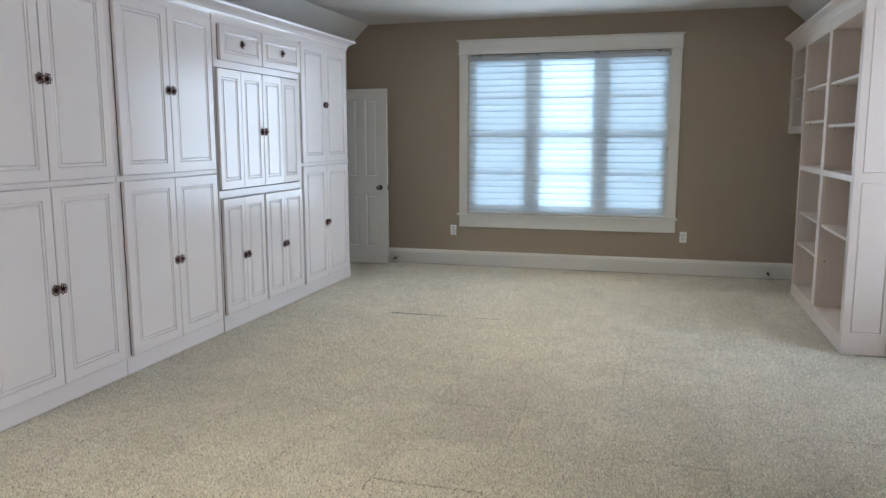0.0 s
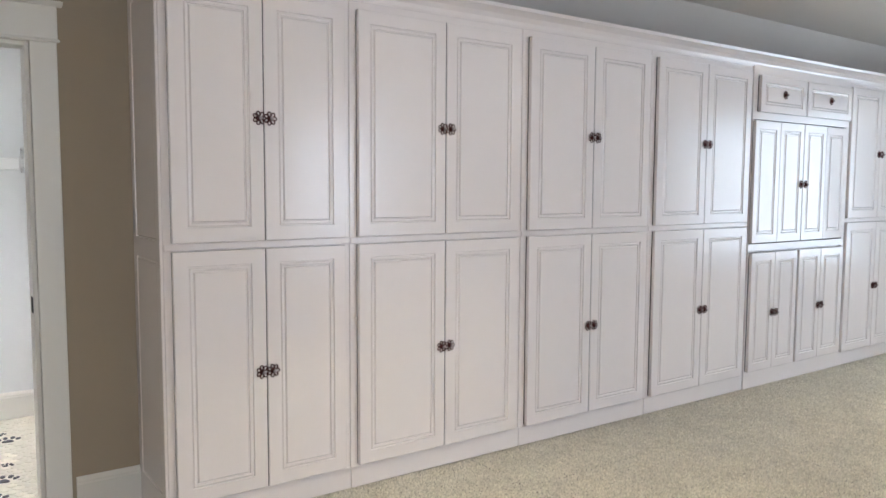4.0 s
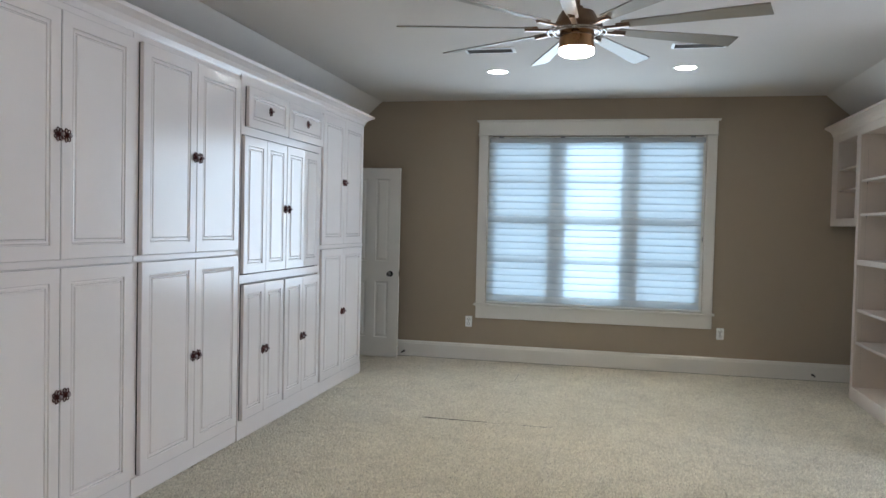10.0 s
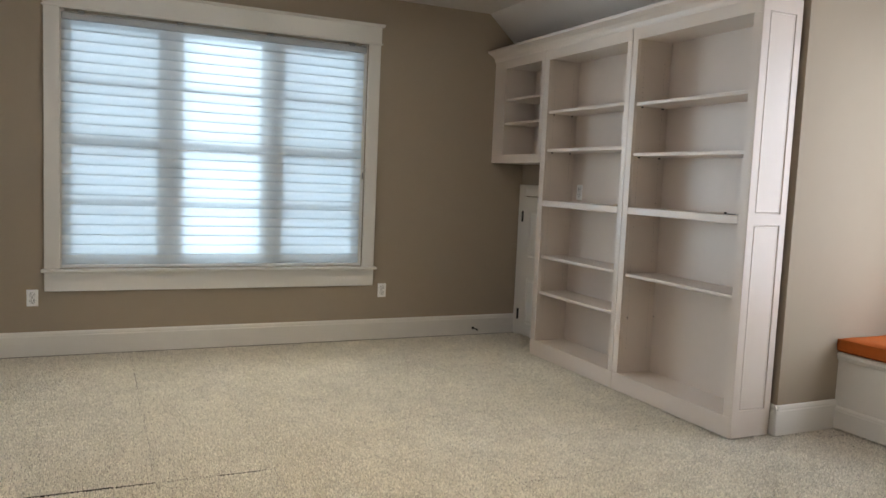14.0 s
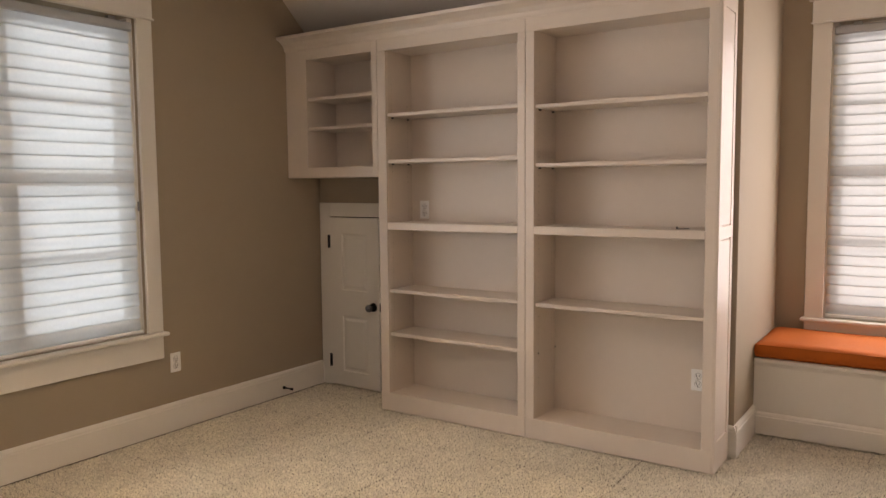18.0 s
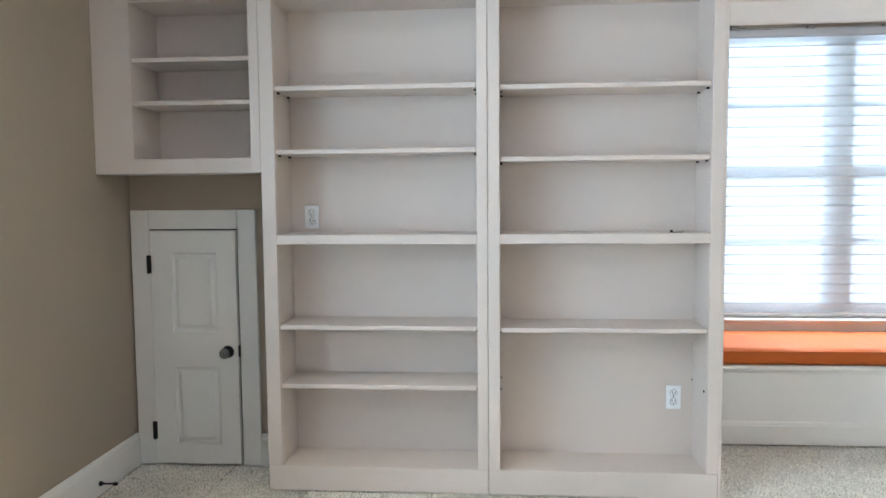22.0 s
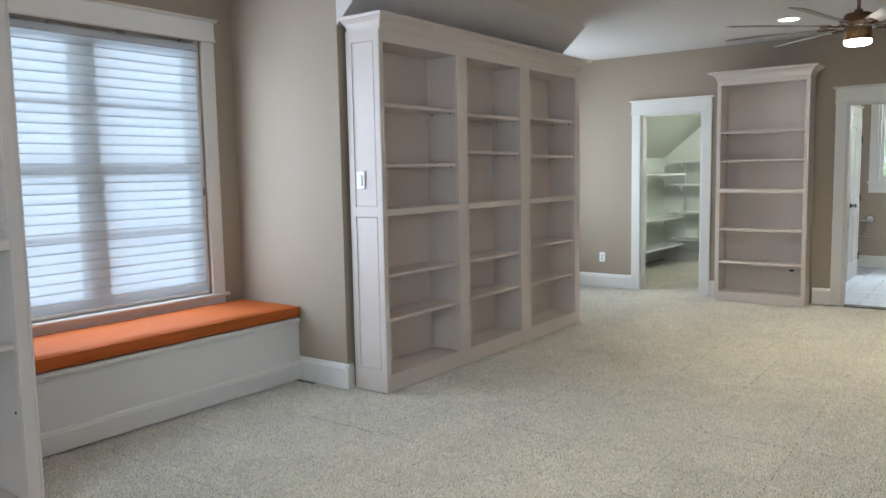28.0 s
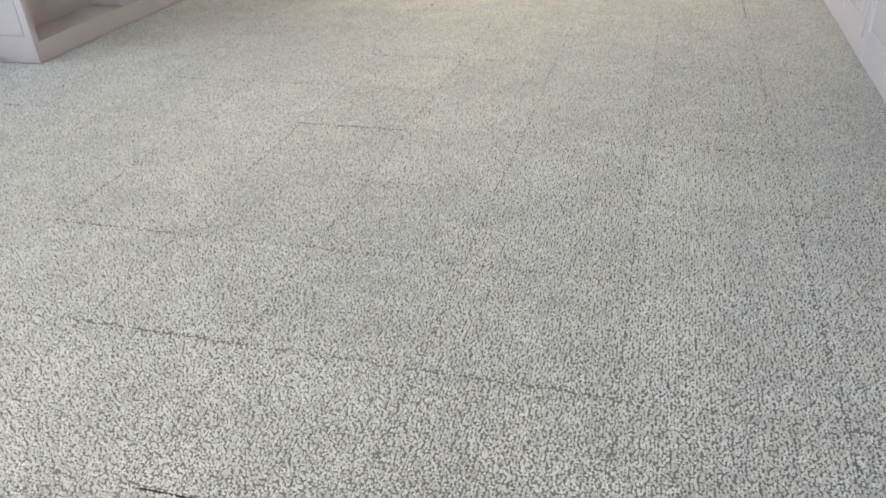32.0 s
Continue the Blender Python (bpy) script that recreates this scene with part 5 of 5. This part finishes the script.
part("window_frame", boxes([(0, 0.02, 0, 0.03, 0.13, 1.22), (0.87, 0.02, 0, 0.90, 0.13, 1.22), (0.03, 0.02, 0, 0.87, 0.13, 0.03), (0.03, 0.02, 1.19, 0.87, 0.13, 1.22)]), TRIM, w4)
for z0, z1, y in ((0.03, 0.63, 0.07), (0.59, 1.19, 0.10)):
    bars = [(0.03, y, z0, 0.07, y + 0.03, z1), (0.83, y, z0, 0.87, y + 0.03, z1), (0.07, y, z0, 0.83, y + 0.03, z0 + 0.045), (0.07, y, z1 - 0.04, 0.83, y + 0.03, z1)]
    for k in (1, 2, 3):
        xx = 0.07 + 0.19 * k
        bars.append((xx - 0.009, y + 0.005, z0 + 0.045, xx + 0.009, y + 0.025, z1 - 0.04))
    zm = (z0 + z1) / 2
    bars.append((0.07, y + 0.006, zm - 0.009, 0.83, y + 0.024, zm + 0.009))
    s = part("sash", boxes(bars), TRIM, w4)
    g = part("pane", box(0.07, y + 0.013, z0 + 0.045, 0.83, y + 0.017, z1 - 0.04, 0), GLASS, s)
    g.visible_shadow = False
casing("window_casing_bath", pose(-0.42, -4.90, 0, 0, 0, 180), 0.90, 2.42, "white bathroom window casing with sill and apron", 1.20, 0.10, 0.16, True, 0.155)
structure("bath_partition", boxes([(-0.30, -4.05, 0, 0.30, -3.08, 2.75)]), WHITE_WALL, "white painted partition of the bathroom", "wall")
c = tagged(new("door_casing_bath_inner"), "white flat casing round the inner bathroom door", "door frame", kind="structure")
part("side_casing", box(-0.322, -3.19, 0, -0.302, -3.09, 2.05, 0.003), TRIM, c)
part("side_casing", box(-0.322, -4.045, 0, -0.302, -3.995, 2.05, 0.003), TRIM, c)
part("head_casing", box(-0.326, -4.049, 2.05, -0.302, -3.086, 2.16, 0.003), TRIM, c)
part("cap", box(-0.345, -4.065, 2.16, -0.302, -3.07, 2.18, 0.003), TRIM, c)
d = thing("door_2", pose(-0.302, -3.195, 0.012, 0, 0, -90), "closed white four-panel bathroom door with dark hinges", "door")
part("leaf", board(0.795, 2.03, 0.036, [0.115, 0.345, 0.450, 0.680], [0.205, 0.800, 1.015, 1.885], {(1, 1), (3, 1), (1, 3), (3, 3)}, DOOR_RINGS), TRIM, d)
round_knob(d, 0.07, -0.036, 0.93, -1, False)
for z in (0.25, 1.0, 1.75):
    hinge(d, 0.792, -0.038, z)
stub = thing("water_pipe", pose(-0.36, -4.90, 0.0, 0, 0, 180), "chrome supply pipe stubs with a round cover on the wall", "pipe")
bm = bmesh.new()
bmesh.ops.create_cone(bm, cap_ends=True, segments=20, radius1=0.055, radius2=0.045, depth=0.02, matrix=pose(0, -0.01, 0.68, 90, 0, 0))
part("cover_plate", bm, CHROME, stub)
bm = bmesh.new()
bmesh.ops.create_cone(bm, cap_ends=True, segments=10, radius1=0.012, radius2=0.012, depth=0.28, matrix=pose(-0.14, -0.05, 0.66, 0, 90, 0))
bmesh.ops.create_cone(bm, cap_ends=True, segments=10, radius1=0.010, radius2=0.010, depth=0.24, matrix=pose(-0.06, -0.05, 0.55))
bmesh.ops.create_cone(bm, cap_ends=True, segments=10, radius1=0.012, radius2=0.012, depth=0.20, matrix=pose(-0.10, -0.05, 0.44, 0, 90, 0))
part("pipe", bm, CHROME, stub)
tile_me = None
bf = bpy.data.objects["bath_floor"]
for i in range(5):
    for j in range(12):
        x0, y0 = -1.94 + 0.46 * i, -1.485 - 0.305 * (j + 1)
        if y0 < -4.9:
            continue
        x0 += 0.23 * (j % 2) - 0.12
        if tile_me is None:
            o = mesh_object("tile", box(0, 0, -0.010, 0.455, 0.300, 0.0, 0.002), TILE, bf)
            tile_me = o.data
        else:
            o = new("tile", tile_me)
            o.parent = bf
        o.location = (x0, y0, 0)
structure("threshold", boxes([(-1.187, -1.60, -0.01, -0.563, -1.473, 0.001)], 0.002), material("threshold_wood", (0.10, 0.07, 0.05), 0.5, var=0.2, scale=8), "dark threshold strip at the bathroom door", "threshold")

# ---- carpet tiles ----
def tuft_tile(seed):
    """Half a metre square of cut pile: a backing sheet and rows of small leaning tufts with the backing between them."""
    rng = random.Random(seed)
    vs, fs = [(0.0005, 0.0005, -0.0105), (0.4995, 0.0005, -0.0105), (0.4995, 0.4995, -0.0105), (0.0005, 0.4995, -0.0105)], [(0, 1, 2, 3)]
    n = 61
    step = 0.5 / n
    for i in range(n):
        for j in range(n):
            x = step * (i + 0.5 + rng.uniform(-0.36, 0.36))
            y = step * (j + 0.5 + rng.uniform(-0.36, 0.36))
            edge = min(x, y, 0.5 - x, 0.5 - y)
            if edge < 0.005 and rng.random() < 0.22:
                continue
            r, a = rng.uniform(0.0044, 0.0063), rng.uniform(0, math.tau)
            top = rng.uniform(-0.0050, 0.0010) - (0.003 * rng.random() if edge < 0.008 else 0)
            k = len(vs)
            lean, way = rng.uniform(0, 0.005), rng.uniform(0, math.tau)
            for t in range(3):
                u = a + t * math.tau / 3
                vs.append((min(max(x + r * math.cos(u), -0.001), 0.501), min(max(y + r * math.sin(u), -0.001), 0.501), -0.011))
            vs.append((x + lean * math.cos(way), y + lean * math.sin(way), top))
            fs += [(k, k + 1, k + 3), (k + 1, k + 2, k + 3), (k + 2, k, k + 3)]
    me = bpy.data.meshes.new("carpet_tile")
    me.from_pydata(vs, [], fs)
    me.materials.append(CARPET)
    me.materials.append(BACKING)
    me.polygons[0].material_index = 1
    return me


fl = bpy.data.objects["floor"]
tile_meshes = [tuft_tile(k) for k in range(4)]
random.seed(11)
LIFTED = {(-4, 12): 0.004, (-3, 12): 0.002}
LOOSE = {(-4, 12): 0.004, (-3, 12): 0.003, (-2, 11): 0.004, (-4, 11): 0.003}
for i in range(-7, 6):
    for j in range(-10, 18):
        x0, y0 = -0.03 + 0.5 * i, 0.05 + 0.5 * j
        xm, ym = x0 + 0.25, y0 + 0.25
        inside = (-3.5 < xm < 1.78 and -1.6 < ym < 8.6) or (1.5 < xm < 2.4 and (3.3 < ym < 5.9)) or (1.5 < xm < 2.75 and -1.6 < ym < 0.8) or (xm < -2.0 and -2.7 < ym < -1.2) or (0.5 < xm < 2.6 and -4.8 < ym < -1.3)
        if not inside:
            continue
        loose = LOOSE.get((i, j), random.choice((-0.004, 0.004)) if random.random() < 0.25 else 0)
        o = new("carpet_tile", tile_meshes[random.randrange(4)])
        o.parent = fl
        o.matrix_world = pose(xm + random.uniform(-0.0005, 0.0005) + (loose * 0.7 if j % 3 == 0 and j != 12 else 0), ym + random.uniform(-0.0006, 0.0006) + loose, random.uniform(-0.0006, 0.0006), 0, 0, 90 * random.randrange(4) + random.uniform(-0.08, 0.08)) @ Matrix.Translation((-0.25, -0.25, 0))
        # tiles whose near edge has come up
        if (i, j) in LIFTED:
            back = Matrix.Translation((xm, y0 + 0.5, 0))
            o.matrix_world = back @ Matrix.Rotation(-LIFTED[i, j] / 0.5, 4, "X") @ back.inverted() @ o.matrix_world
for x0, x1, y0, top in ((-2.018, -1.700, 6.051, -0.002), (-1.690, -1.535, 6.052, -0.004), (-1.270, -1.060, 6.050, -0.0055)):
    part("lifted_edge", box(x0, y0, -0.0115, x1, y0 + 0.003, top, 0.001), DARK, fl, "dark backing at the lifted edge of a tile")

# small hardware on the jambs and in the corner
part("strike_plate", box(-3.500, 0.5130, 0.925, -3.456, 0.5165, 0.995, 0.001), BLACK, bpy.data.objects["door_jamb_west"], "dark strike plate")
dev = thing("plug_in_device", pose(-2.125, -1.468, 0.0), "small white and dark grey device standing at the wall corner", "device")
part("case", box(-0.030, 0.004, 0.0, 0.030, 0.050, 0.165, 0.008), PLASTIC, dev)
part("front", box(-0.020, 0.050, 0.030, 0.020, 0.056, 0.140, 0.003), BLACK, dev, "dark grey front")

# loose pins left in the sides of the wide bookcase bay
bay = bpy.data.objects["bookcase.001"]
for px, facing in ((0.0545, 1), (0.9815, -1)):
    for py in (0.055, 0.275):
        q = px + facing * 0.005
        part("shelf_pin", box(min(px, q), py - 0.004, 0.480, max(px, q), py + 0.004, 0.490, 0.001), DARK, bay, "small dark shelf pin")

k = thing("cable_plate", pose(-0.068, -1.454, 0.336, 0, 0, 180), "small dark cable plate on the back of the narrow bookcase", "cable plate")
part("plate", box(-0.024, -0.004, -0.014, 0.024, 0, 0.014, 0.001), VENT, k)
part("opening", box(-0.016, -0.0052, -0.008, 0.016, -0.0042, 0.008, 0), DARK, k, "dark opening")
